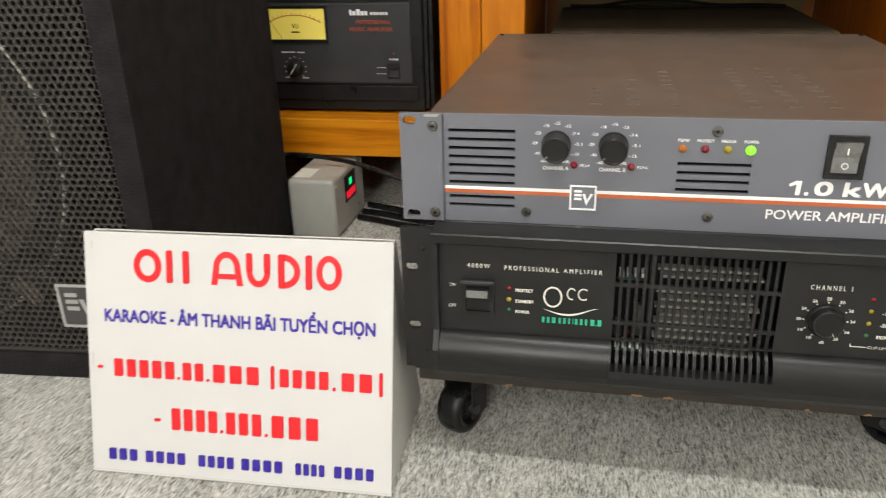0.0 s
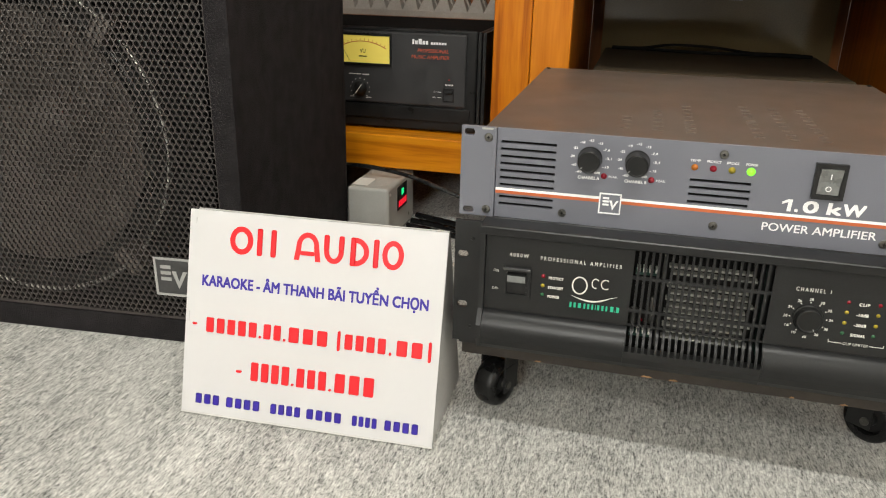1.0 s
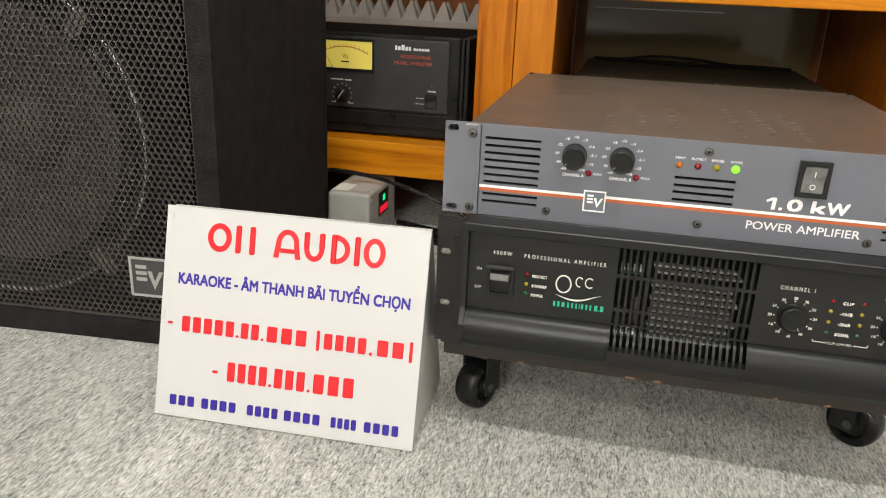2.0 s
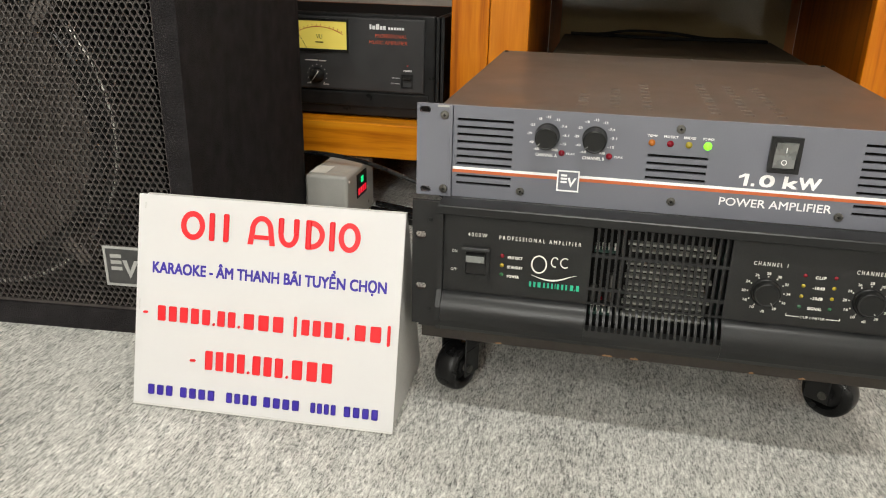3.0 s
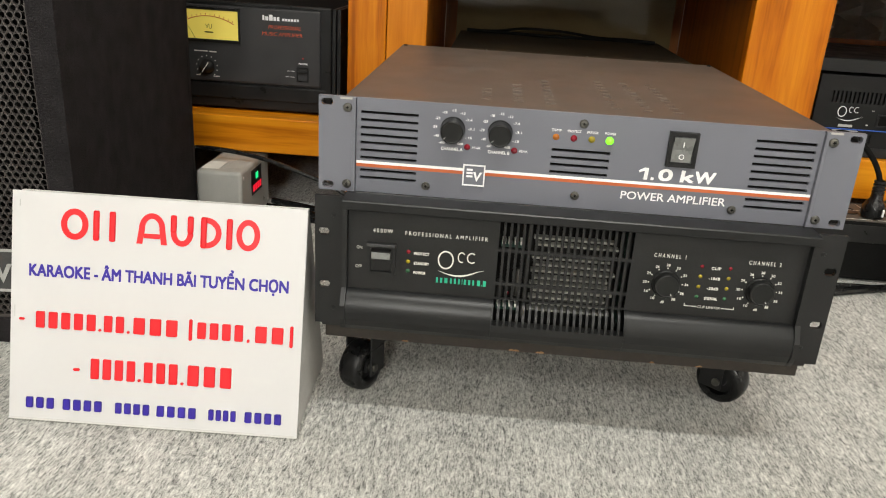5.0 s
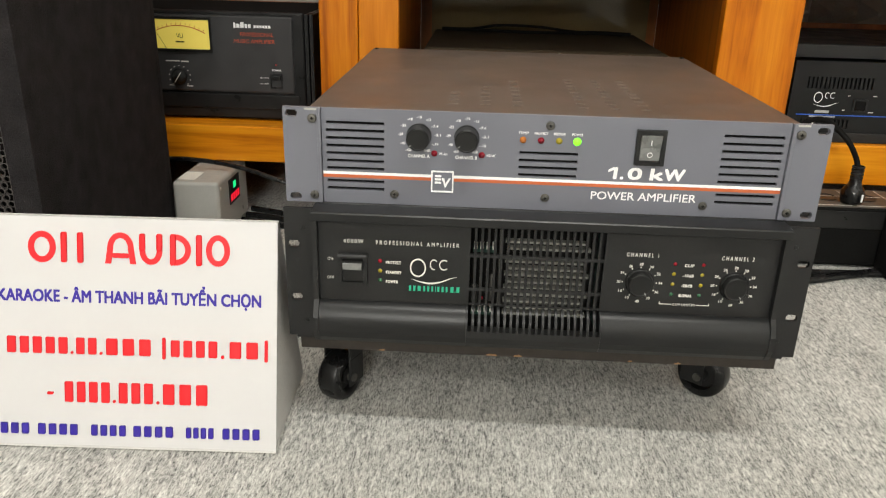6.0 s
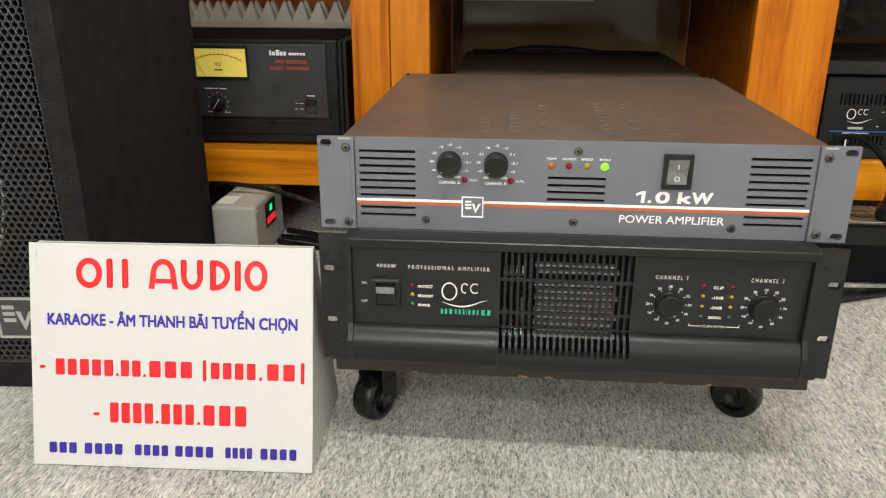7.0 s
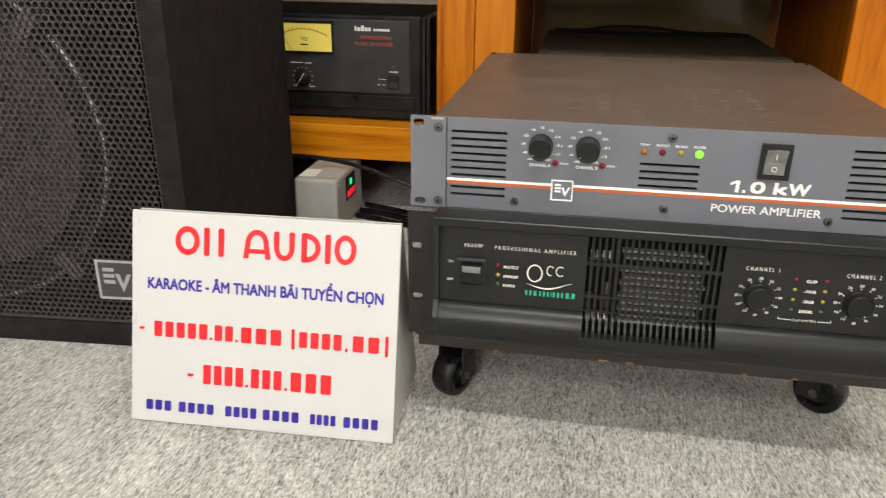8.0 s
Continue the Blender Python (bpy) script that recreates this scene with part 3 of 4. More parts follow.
for s in (-1, 1):
    holes = oval(s * 0.2335, 0.3195) + oval(s * 0.2325, 0.2425)
    ear = plate(min(s * 0.2072, s * 0.2413), max(s * 0.2072, s * 0.2413), EVZ0, EVZ1, -0.0022, 0.003, holes)
    e = part("rack_ear", ear, GREY_PAINT, amp)
    part("ear_lip", box(min(s * 0.2072, s * 0.2105), max(s * 0.2072, s * 0.2105), -0.0034, -0.0023, EVZ0 + 0.0005, EVZ1 - 0.0005, 0.0004), GREY_PAINT, e)
    part("ear_edge_glint", box(min(s * 0.2085, s * 0.2215), max(s * 0.2085, s * 0.2215), -0.0026, -0.0023, EVZ1 - 0.0022, EVZ1 - 0.0004), SILVER, e)
    screw(amp, s * 0.2147, -0.0022, 0.3155)
    screw(amp, s * 0.2147, -0.0022, 0.2442)
for x, z in ((-0.0025, 0.3158), (-0.003, 0.249), (-0.141, 0.247), (0.140, 0.247)):
    screw(amp, x, 0.0, z, 0.004)
part("stripe", bar(-0.2065, 0.2065, 0.2642, 0.2668, 0.0, None, 0.0003), WHITE_INK, amp, "white stripe")
part("stripe", bar(-0.2065, 0.2065, 0.2612, 0.2642, 0.0, None, 0.0003), ORANGE_INK, amp, "orange stripe")
emblem(amp, -0.1073, -0.0868, 0.2510, 0.2712, -0.0004, WHITE_INK, GREY_PAINT)
KN = 0.0110
for cx, word in ((-0.119, "CHANNEL A"), (-0.0762, "CHANNEL B")):
    cz = 0.3025
    knob = part("knob", turned([(KN * 1.02, 0), (KN * 1.02, 0.0027), (KN * 1.01, 0.0031), (KN * 0.985, 0.0034), (KN * 0.975, 0.0038), (KN * 0.93, 0.0162), (KN * 0.92, 0.0167), (KN * 0.87, 0.0176), (KN * 0.85, 0.0178), (KN * 0.80, 0.0178), (KN * 0.76, 0.0173), (KN * 0.73, 0.0173), (0, 0.0173)], facing(cx, -0.0002, cz), seg=40), KNOB, amp, "black control knob", True)
    p = bar(-0.00025, 0.00025, KN * 0.62, KN * 0.86, 0, None, 0.0003)
    p.transform(Matrix.Translation((cx, -0.0180, cz)) @ Matrix.Rotation(radians(-130 if cx < -0.1 else -128) * -1 + math.pi * 2, 4, "Y").inverted())
    part("pointer", p, BADGE_GREY, knob)
    dial = None
    for k, num in enumerate(("-40", "-29", "-23", "-18", "-15", "-13", "-7.4", "-3.1", "-.15")):
        a = radians(208 - k * 29.5)
        dial = label_at(num, cx + 0.0165 * math.cos(a), cz + 0.0005 + 0.0163 * math.sin(a), 0.0022, -0.0003, dial, 0.66)
    dial = label_at("-60", cx - 0.0095, cz - 0.0132, 0.0022, -0.0003, dial, 0.8)
    dial = label_at("0dB", cx + 0.0075, cz - 0.0132, 0.0022, -0.0003, dial, 0.8)
    part("dial_scale", dial, WHITE_INK, amp)
    part("lettering", letters(word, cx - 0.0098, cx + 0.0098, 0.2825, 0.0028, -0.0003, bold=0.0002), WHITE_INK, amp)
    lens("peak_lamp", amp, cx + 0.014, -0.0002, 0.2868, 0.0023, DIM_RED, "unlit red peak lamp")
    part("lettering", letters("PEAK", cx + 0.0185, cx + 0.0265, 0.2855, 0.0022, -0.0003), WHITE_INK, amp)
for x, word, w, m, lab in ((-0.026, "TEMP", 0.0090, DIM_AMBER, "unlit orange lamp"), (-0.010, "PROTECT", 0.0122, DIM_RED, "unlit red lamp"), (0.006, "BRIDGE", 0.0102, DIM_YELLOW, "unlit yellow lamp"), (0.022, "POWER", 0.0098, LED_GREEN, "lit green power lamp")):
    lens("indicator_lamp", amp, x, -0.0002, 0.3022, 0.0024 if m is not LED_GREEN else 0.0029, m, lab)
    part("lettering", letters(word, x - w / 2, x + w / 2, 0.3074, 0.0021, -0.0003, bold=0.0001), WHITE_INK, amp)
sw = part("power_switch", plate(0.0735, 0.0995, 0.2835, 0.3152, -0.004, -0.0001, [(0.0772, 0.0958, 0.2872, 0.3112)]), BLACK_PLASTIC, amp, "black framed rocker switch")
rk = extrude_x([(-0.0005, 0.2874), (-0.0022, 0.2876), (-0.0028, 0.2992), (-0.0068, 0.3108), (-0.0005, 0.3110)], 0.0776, 0.0954)
rocker = part("rocker", rk, ROCKER, sw)
kw = None
for ch, xa, xb in (("1", 0.0566, 0.0588), (".", 0.0628, 0.0648), ("0", 0.0692, 0.0810), ("k", 0.0892, 0.1008), ("W", 0.1015, 0.1190)):
    kw = letters(ch, xa, xb, 0.2692, 0.0100, -0.0003, kw, bold=0.0011, slant=0.06)
wedge_shape([(0.0572, 0.2806), (0.0572, 0.2778), (0.0522, 0.2757), (0.0518, 0.2777)], -0.0003, kw)
part("lettering", kw, WHITE_INK, amp)
part("lettering", letters("POWER AMPLIFIER", 0.0385, 0.1330, 0.2497, 0.0072, -0.0003, bold=0.00025), WHITE_INK, amp)
part("rocker_mark", ring_shape(0.0865, 0.2930, 0.0024, 0.0024, 0.0006, -0.0027), WHITE_INK, sw)
b = bar(0.0861, 0.0869, 0.3022, 0.3068, -0.0046, None, 0.0009)
part("rocker_mark", b, WHITE_INK, sw)
for xx, last in ((-0.091, 0.125), (-0.060, 0.160), (-0.029, 0.205), (0.033, 0.235), (0.063, 0.235), (0.092, 0.230)):
    y = 0.056
    while y < last:
        part("louvre", box(xx - 0.005, xx + 0.004, y, y + 0.0011, 0.3215, 0.3221), LOUVRE, amp)
        y += 0.0205
for x in (-0.10, 0.045, 0.145):
    part("lid_screw", turned([(0.002, 0), (0.002, 0.0008), (0.0012, 0.0014), (0, 0.0014)], pose(x, 0.459, 0.3215), seg=12), DARK_STEEL, amp)
for x in (-0.221, 0.221):
    part("lid_screw", turned([(0.003, 0), (0.003, 0.0008), (0.0018, 0.0016), (0, 0.0016)], pose(x * 0.98, 0.452, 0.3215), seg=12), DULL_BLACK, amp)

# ---- black power amplifier, under it ----
big = thing("power_amplifier", pose(0, 0.2, 0.1), "black rack power amplifier with vented front, standing on a wheeled board", "amplifier", "stacked amplifiers")
part("chassis", box(-0.2145, 0.2145, 0.0, 0.43, 0.1005, 0.2368, 0.0015), BLACK_PAINT, big)
PY, RY = -0.022, -0.036
ZT, ZR0, ZB = 0.2305, 0.1475, 0.1075
VX0, VX1 = -0.070, 0.0545
NB = 21
step = (VX1 - VX0) / NB
vents = []
for i in range(NB):
    a = VX0 + i * step
    for z0, z1 in ((0.199, 0.2265), (0.1655, 0.196), (0.1495, 0.1625)):
        vents.append((round(a + 0.0012, 5), round(a + step - 0.0012, 5), z0, z1))
bez = plate(-0.2085, 0.2085, 0.1478, ZT, PY, PY + 0.003, vents)
part("front_panel", bez, CHARCOAL, big)
lipb = extrude_x([(-0.0292, 0.2276), (-0.0298, 0.2284), (-0.0298, 0.2352), (-0.0288, 0.2362), (-0.0275, 0.2366), (-0.004, 0.2366), (-0.004, 0.2306), (-0.0215, 0.2306), (-0.0215, 0.2276)], -0.2135, 0.2135)
part("top_lip", lipb, RIDGE, big)
for s in (-1, 1):
    a, c = sorted((s * 0.2087, s * 0.2135))
    part("side_bezel", extrude_x([(-0.029, 0.2304), (-0.029, 0.150), (-0.0364, 0.134), (-0.0366, 0.120), (-0.0330, 0.113), (-0.0290, ZB), (-0.002, ZB), (-0.002, 0.2304)], a, c), CHARCOAL, big)
curve = [(PY - 0.014 * math.sin(math.pi * k / 40), 0.1475 - 0.0205 * (1 - math.cos(math.pi * k / 40)) ** 0.85) for k in range(21)]
ridge = curve + [(RY + 0.0006, 0.120), (RY + 0.0035, 0.113), (-0.0285, ZB), (-0.004, ZB), (-0.004, ZR0)]
for a, c in ((-0.2085, VX0 - 0.0002), (VX1 + 0.0002, 0.2085)):
    part("lower_ridge", extrude_x(ridge, a, c), RIDGE, big, "satin rounded lower ridge", False)
thin = curve + [(y + 0.0028, z - 0.0022) for y, z in curve[::-1]]
for i in range(NB + 1):
    a = VX0 + i * step
    part("vent_bar", extrude_x(thin, a - 0.0012 if i else a, a + 0.0012 if i < NB else a), RIDGE, big)
part("lower_ridge", extrude_x([(RY, 0.1270), (RY + 0.0006, 0.120), (RY + 0.0035, 0.113), (-0.0285, ZB), (-0.024, ZB), (-0.024, 0.1270)], VX0, VX1), CHARCOAL, big)
part("base_flange", box(-0.2355, 0.2335, -0.0125, -0.001, 0.1003, 0.1150, 0.001), BLACK_PAINT, big)
for j, zz in enumerate((0.1345, 0.1410, 0.1475, 0.1545, 0.1610, 0.1675, 0.1745, 0.1810, 0.1880, 0.2010, 0.2075)):
    part("heat_sink_fin", box(-0.0365 + 0.002 * (j % 2), 0.0425 - 0.003 * (j % 3), -0.0110, -0.0030, zz, zz + 0.0021), FIN, big, "grey cooler fin behind the vent" if j == 0 else "")
part("fan_guard", box(-0.069, 0.0535, -0.0022, -0.0006, 0.1062, 0.2300), DULL_BLACK, big)
part("circuit_board", box(0.0488, 0.0502, -0.0180, -0.0030, 0.132, 0.226), BOARD_GREEN, big, "green circuit board edge")
part("divider_plate", box(-0.0420, -0.0405, -0.0175, -0.0030, 0.128, 0.226), DARK_STEEL, big)
for zz in (0.1375, 0.2015):
    part("terminal_rail", box(-0.0665, -0.0445, -0.0125, -0.0030, zz - 0.0036, zz - 0.0006), BOARD_GREEN, big)
    for k in range(4):
        part("terminal_block", box(-0.0655 + 0.0056 * k, -0.0620 + 0.0056 * k, -0.0150, -0.0030, zz, zz + 0.0036, 0.0004), CREAM_INK, big, "pale terminal" if k == 0 else "")
lens("signal_lamp", big, -0.0570, -0.0130, 0.1515, 0.0016, DIM_RED, "small red component")
for cx0, za, zb in ((-0.0640, 0.146, 0.163), (-0.0475, 0.148, 0.176)):
    part("capacitor", turned([(0, za), (0.0032, za), (0.0035, za + 0.001), (0.0035, zb - 0.001), (0.0030, zb), (0, zb)], pose(cx0, -0.0085, 0), seg=14), DARK_STEEL, big, "", True)

for s in (-1, 1):
    holes = oval(s * 0.2330, 0.2005, 0.0105, 0.007) + oval(s * 0.2322, 0.1465, 0.0105, 0.007)
    a, c = sorted((s * 0.2138, s * 0.2413))
    e = part("rack_ear", plate(a, c, 0.1055, 0.2355, -0.017, -0.013, holes), BLACK_PAINT, big)
    for zz in (0.217, 0.122):
        part("ear_rivet", turned([(0.0022, 0), (0.0018, 0.0005), (0, 0.0006)], facing(s * 0.2235, -0.017, zz), seg=12), BLACK_PLASTIC, e)
    a, c = sorted((s * 0.2136, s * 0.2144))
    part("ear_return", box(a, c, -0.0165, 0.0, 0.104, 0.2365), BLACK_PAINT, e)
ps = part("power_switch", plate(-0.1905, -0.1635, 0.1648, 0.1950, PY - 0.003, PY - 0.0002, [(-0.1868, -0.1672, 0.1672, 0.1905)]), BLACK_PLASTIC, big, "black rocker power switch")
part("rocker", extrude_x([(PY - 0.0004, 0.1674), (PY - 0.0012, 0.1676), (PY - 0.0018, 0.179), (PY - 0.0062, 0.1810), (PY - 0.0056, 0.1885), (PY - 0.0004, 0.1902)], -0.1864, -0.1676), BLACK_PLASTIC, ps)
# grey piece stands in for the highlight on the black rocker's upper third
part("rocker_highlight", box(-0.1858, -0.1682, PY - 0.0072, PY - 0.0063, 0.1815, 0.1880, 0.0004), ROCKER, ps)
part("hood", box(-0.1905, -0.1635, PY - 0.0055, PY - 0.003, 0.1928, 0.1956, 0.0006), METER_PANEL, ps)
P = PY - 0.0003
part("lettering", letters("4000W", -0.1855, -0.1672, 0.2056, 0.0037, P, bold=0.0001, gap=1.5), CREAM_INK, big)
part("lettering", letters("PROFESSIONAL AMPLIFIER", -0.1555, -0.0792, 0.2052, 0.0037, P, bold=0.0001, gap=1.6), CREAM_INK, big)
part("lettering", letters("ON", -0.2005, -0.1955, 0.1880, 0.0028, P), CREAM_INK, big)
part("lettering", letters("OFF", -0.2015, -0.1953, 0.1690, 0.0028, P), CREAM_INK, big)
for z, word, w, m, lab in ((0.1888, "PROTECT", 0.0138, DIM_RED, "unlit red lamp"), (0.1790, "STANDBY", 0.0142, DIM_YELLOW, "yellow lamp"), (0.1695, "POWER", 0.0112, DIM_GREEN, "green lamp")):
    lens("indicator_lamp", big, -0.1518, PY - 0.0002, z, 0.0016, m, lab)
    part("lettering", letters(word, -0.1465, -0.1465 + w, z - 0.0026, 0.0026, P, bold=0.0003, gap=1.15), CREAM_INK, big)
swoosh_mark(big, -0.1035, 0.1835, 1.05, P + 0.0001, CREAM_INK)
x, nb = -0.125, None
for ww in (0.0034, 0.0036, 0.0048, 0.0032, 0.0034, 0.003, 0.0014, 0.0036, 0.0034, 0.003):
    nb = bar(x + 0.0003, x + ww * 0.66, 0.1602, 0.1653, P, nb, 0.0003)
    x += ww + 0.0005
for ww in (0.0034, 0.0012, 0.0032):
    nb = bar(x + 0.0012, x + 0.0012 + ww - 0.0004, 0.1600, 0.1655 if ww > 0.002 else 0.1612, P, nb, 0.0003)
    x += ww + 0.0005
part("model_mark", nb, GREEN_INK, big, "row of small green printed bars")
for cx, word in ((0.087, "CHANNEL 1"), (0.1722, "CHANNEL 2")):
    cz, r = 0.1785, 0.0122
    knob = part("knob", turned([(r * 1.08, 0), (r * 1.08, 0.0017), (r * 1.06, 0.0021), (r * 1.00, 0.0024), (r * 0.99, 0.0028), (r * 0.95, 0.0078), (r * 0.94, 0.0083), (r * 0.88, 0.0092), (r * 0.86, 0.0094), (r * 0.80, 0.0094), (r * 0.77, 0.0089), (r * 0.74, 0.0089), (0, 0.0089)], facing(cx, PY - 0.0002, cz), seg=40), KNOB, big, "black control knob", True)
    p = bar(-0.0003, 0.0003, r * 0.60, r * 0.8, 0, None, 0.0003)
    p.transform(Matrix.Translation((cx, PY - 0.0095, cz)) @ Matrix.Rotation(radians(150), 4, "Y"))
    part("pointer", p, BADGE_GREY, knob)
    dial, ticks = None, None
    for k, num in enumerate(("10", "16", "20", "24", "26", "28", "30", "32", "34", "36", "38")):
        a = radians(240 - k * 30)
        dial = label_at(num, cx + 0.0190 * math.cos(a), cz + 0.0180 * math.sin(a), 0.0024, P, dial, 0.7)
        tx, tz = cx + 0.0155 * math.cos(a), cz + 0.0150 * math.sin(a)
        ticks = bar(tx - 0.0005, tx + 0.0005, tz - 0.0005, tz + 0.0005, P + 0.0001, ticks, 0.0003)
    dial = label_at("dB", cx, cz - 0.0190, 0.0024, P, dial, 0.7)
    part("dial_scale", dial, CREAM_INK, big)
    part("tick_ring", ticks, CREAM_INK, big)
    part("lettering", letters(word, cx - 0.0142, cx + 0.0145, 0.2036, 0.0037, P, bold=0.0001, gap=1.6), CREAM_INK, big)
for x in (0.1172, 0.1427):
    for z, m, lab in ((0.1980, DIM_RED, "unlit red lamp"), (0.1882, DIM_YELLOW, "unlit yellow lamp"), (0.1780, DIM_YELLOW, "unlit yellow lamp"), (0.1678, DIM_GREEN, "unlit green lamp")):
        lens("indicator_lamp", big, x, PY - 0.0002, z, 0.0014, m, lab)
for z, word, w in ((0.1955, "CLIP", 0.0085), (0.1855, "-10dB", 0.0098), (0.1755, "-20dB", 0.0098), (0.1655, "SIGNAL", 0.0118)):
    part("lettering", letters(word, 0.1300 - w / 2, 0.1300 + w / 2, z, 0.0026, P, bold=0.0003, gap=1.15), CREAM_INK, big)
part("lettering", letters("CLIP LIMITER", 0.1195, 0.1405, 0.1566, 0.0024, P), CREAM_INK, big)
for xa, xb, xc in ((0.1072, 0.1185, 0.1072), (0.1415, 0.1530, 0.1525)):
    br = bar(xa, xb, 0.1576, 0.1582, P, None, 0.0003)
    part("bracket_line", bar(xc, xc + 0.0005, 0.1582, 0.1602, P, br, 0.0003), CREAM_INK, big)

# ---- wheeled board ----
dolly = thing("dolly", pose(0, 0.2, 0), "worn black board on four swivel casters under the amplifiers", "dolly")
part("board", box(-0.234, 0.232, -0.004, 0.40, 0.084, 0.0998, 0.0015), PLY, dolly)
rng = random.Random(4)
for cx0, w in ((-0.156, 0.006), (-0.049, 0.010), (-0.022, 0.008), (0.09, 0.004), (0.135, 0.006)):
    b = bmesh.new()
    n = 7
    top = [(cx0 + w * i / n, 0.0862 + 0.0016 * math.sin(math.pi * i / n) * rng.random()) for i in range(n + 1)]
    lo = [(cx0 + w * i / n, 0.0848 + 0.0008 * rng.random()) for i in range(n + 1)]
    wedge_shape(lo + top[::-1], -0.0041, b, 0.0004)
    part("chipped_edge", b, BARE_WOOD, dolly, "chipped bare wood along the edge")


def caster(x, y, yaw):
    c = part("caster", box(-0.02, 0.02, -0.024, 0.024, 0.0805, 0.0838, 0.001), BLACK_PAINT, dolly, "black swivel caster")
    b = turned([(0.014, 0.072), (0.016, 0.076), (0.014, 0.0804)], Matrix(), seg=20)
    for s in (-1, 1):
        box(s * 0.0155 - 0.0012, s * 0.0155 + 0.0012, -0.034, 0.012, 0.050, 0.073, 0.001, b)
        box(s * 0.0155 - 0.0012, s * 0.0155 + 0.0012, -0.034, -0.008, 0.018, 0.050, 0.001, b)
    box(-0.0165, 0.0165, -0.020, 0.012, 0.069, 0.0728, 0.001, b)
    part("fork", b, BLACK_PAINT, c)
    r, h = 0.0275, 0.0125
    wm = pose(0, -0.028, r, 0, 90, 0)
    part("wheel", turned([(r * 0.62, -h), (r * 0.88, -h), (r * 0.97, -h * 0.72), (r, -h * 0.3), (r, h * 0.3), (r * 0.97, h * 0.72), (r * 0.88, h), (r * 0.62, h), (r * 0.60, h * 0.7), (r * 0.60, -h * 0.7), (r * 0.62, -h)], wm, seg=36), SHINY_BLACK, c, "glossy black wheel", True)
    part("wheel_hub", turned([(0, -h * 0.9), (r * 0.28, -h * 0.9), (r * 0.30, -h * 0.5), (r * 0.58, -h * 0.45), (r * 0.58, h * 0.45), (r * 0.30, h * 0.5), (r * 0.28, h * 0.9), (0, h * 0.9)], wm, seg=28), BLACK_PLASTIC, c)
    part("axle", turned([(0, -0.019), (0.0045, -0.019), (0.0045, 0.019), (0, 0.019)], wm, seg=14), DARK_STEEL, c)
    c.matrix_parent_inverse = HOME[dolly.name] @ pose(x, y, 0, 0, 0, yaw)


caster(-0.193, 0.070, -24)
caster(0.174, 0.104, 50)
caster(-0.18, 0.36, 60)
caster(0.18, 0.36, -40)

# ---- white tabletop sign ----
SIGN_W, SIGN_H, LEAN_BACK = 0.2835, 0.2245, 15.8
sm = Matrix.Translation((-0.5315, -0.0755, 0.0)) @ pose(0, 0, 0, 0, 0, 2.0)
sign = thing("desk_sign", sm, "white acrylic wedge sign with red and blue print on the carpet", "sign", local=True)
tilt = pose(0, 0, 0, -LEAN_BACK, 0, 0)
ty, tz = SIGN_H * math.sin(radians(LEAN_BACK)), SIGN_H * math.cos(radians(LEAN_BACK))


def sign_part(name, b, m, label="", parent=None):
    b.transform(tilt)
    return part(name, b, m, parent or sign, label)


sb = box(0, SIGN_W, 0.0, 0.003, 0.001, SIGN_H, 0.0006)
board = sign_part("front_board", sb, ACRYLIC, "glossy white board")
for xa in (0.0022, SIGN_W - 0.0052):
    b = bmesh.new()
    prof = [(0.0045, 0.0005), (ty + 0.0035, tz - 0.004), (ty + 0.012, tz - 0.004), (0.150, 0.0005)]
    part("side_panel", extrude_x(prof, xa, xa + 0.003, b), ACRYLIC_EDGE, sign)
b = extrude_x([(ty + 0.012, tz - 0.0035), (ty + 0.015, tz - 0.0035), (0.153, 0.0005), (0.1502, 0.0005)], 0.0022, SIGN_W - 0.0022)
part("back_board", b, ACRYLIC_EDGE, sign)
INK = -0.0002
sign_part("bottom_edge", bar(0.0, SIGN_W, 0.0012, 0.0030, INK, None, 0.0006), ACRYLIC_EDGE, "", board)
for x, z, h in ((0.0075, 0.2095, 0.0065), (0.0040, 0.1030, 0.0110)):
    sign_part("scuff", bar(x, x + 0.0007, z, z + h, INK, None, 0.0002), BADGE_GREY, "", board)


def red_shape(b):
    sign_part("red_shape", b, RED, "", board)


red_shape(ring_shape(0.0608, 0.1955, 0.0132, 0.0150, 0.0058, INK))
for x in (0.0790, 0.0945):
    red_shape(bar(x, x + 0.0055, 0.1812, 0.2100, INK, None, 0.0004, 0.0012))
b = ring_shape(0.1352, 0.1960, 0.0125, 0.0150, 0.0054, INK, None, 0, 180)
wedge_shape([(0.1205, 0.1812), (0.1262, 0.1812), (0.1284, 0.1962), (0.1227, 0.1962)], INK, b)
wedge_shape([(0.1442, 0.1812), (0.1499, 0.1812), (0.1477, 0.1962), (0.1421, 0.1962)], INK, b)
red_shape(bar(0.1275, 0.1430, 0.1868, 0.1912, INK, b, 0.0005, 0.0006))
b = ring_shape(0.1640, 0.1945, 0.0108, 0.0135, 0.0054, INK, None, 180, 180)
bar(0.1532, 0.1586, 0.1941, 0.2105, INK, b, 0.0005, 0.0012)
red_shape(bar(0.1694, 0.1748, 0.1941, 0.2105, INK, b, 0.0005, 0.0012))
b = ring_shape(0.1868, 0.1958, 0.0150, 0.0148, 0.0054, INK, None, -90, 180)
red_shape(bar(0.1822, 0.1876, 0.1810, 0.2106, INK, b, 0.0005, 0.0012))
red_shape(bar(0.2068, 0.2122, 0.1812, 0.2106, INK, None, 0.0004, 0.0012))
red_shape(ring_shape(0.2274, 0.1960, 0.0114, 0.0150, 0.0054, INK))
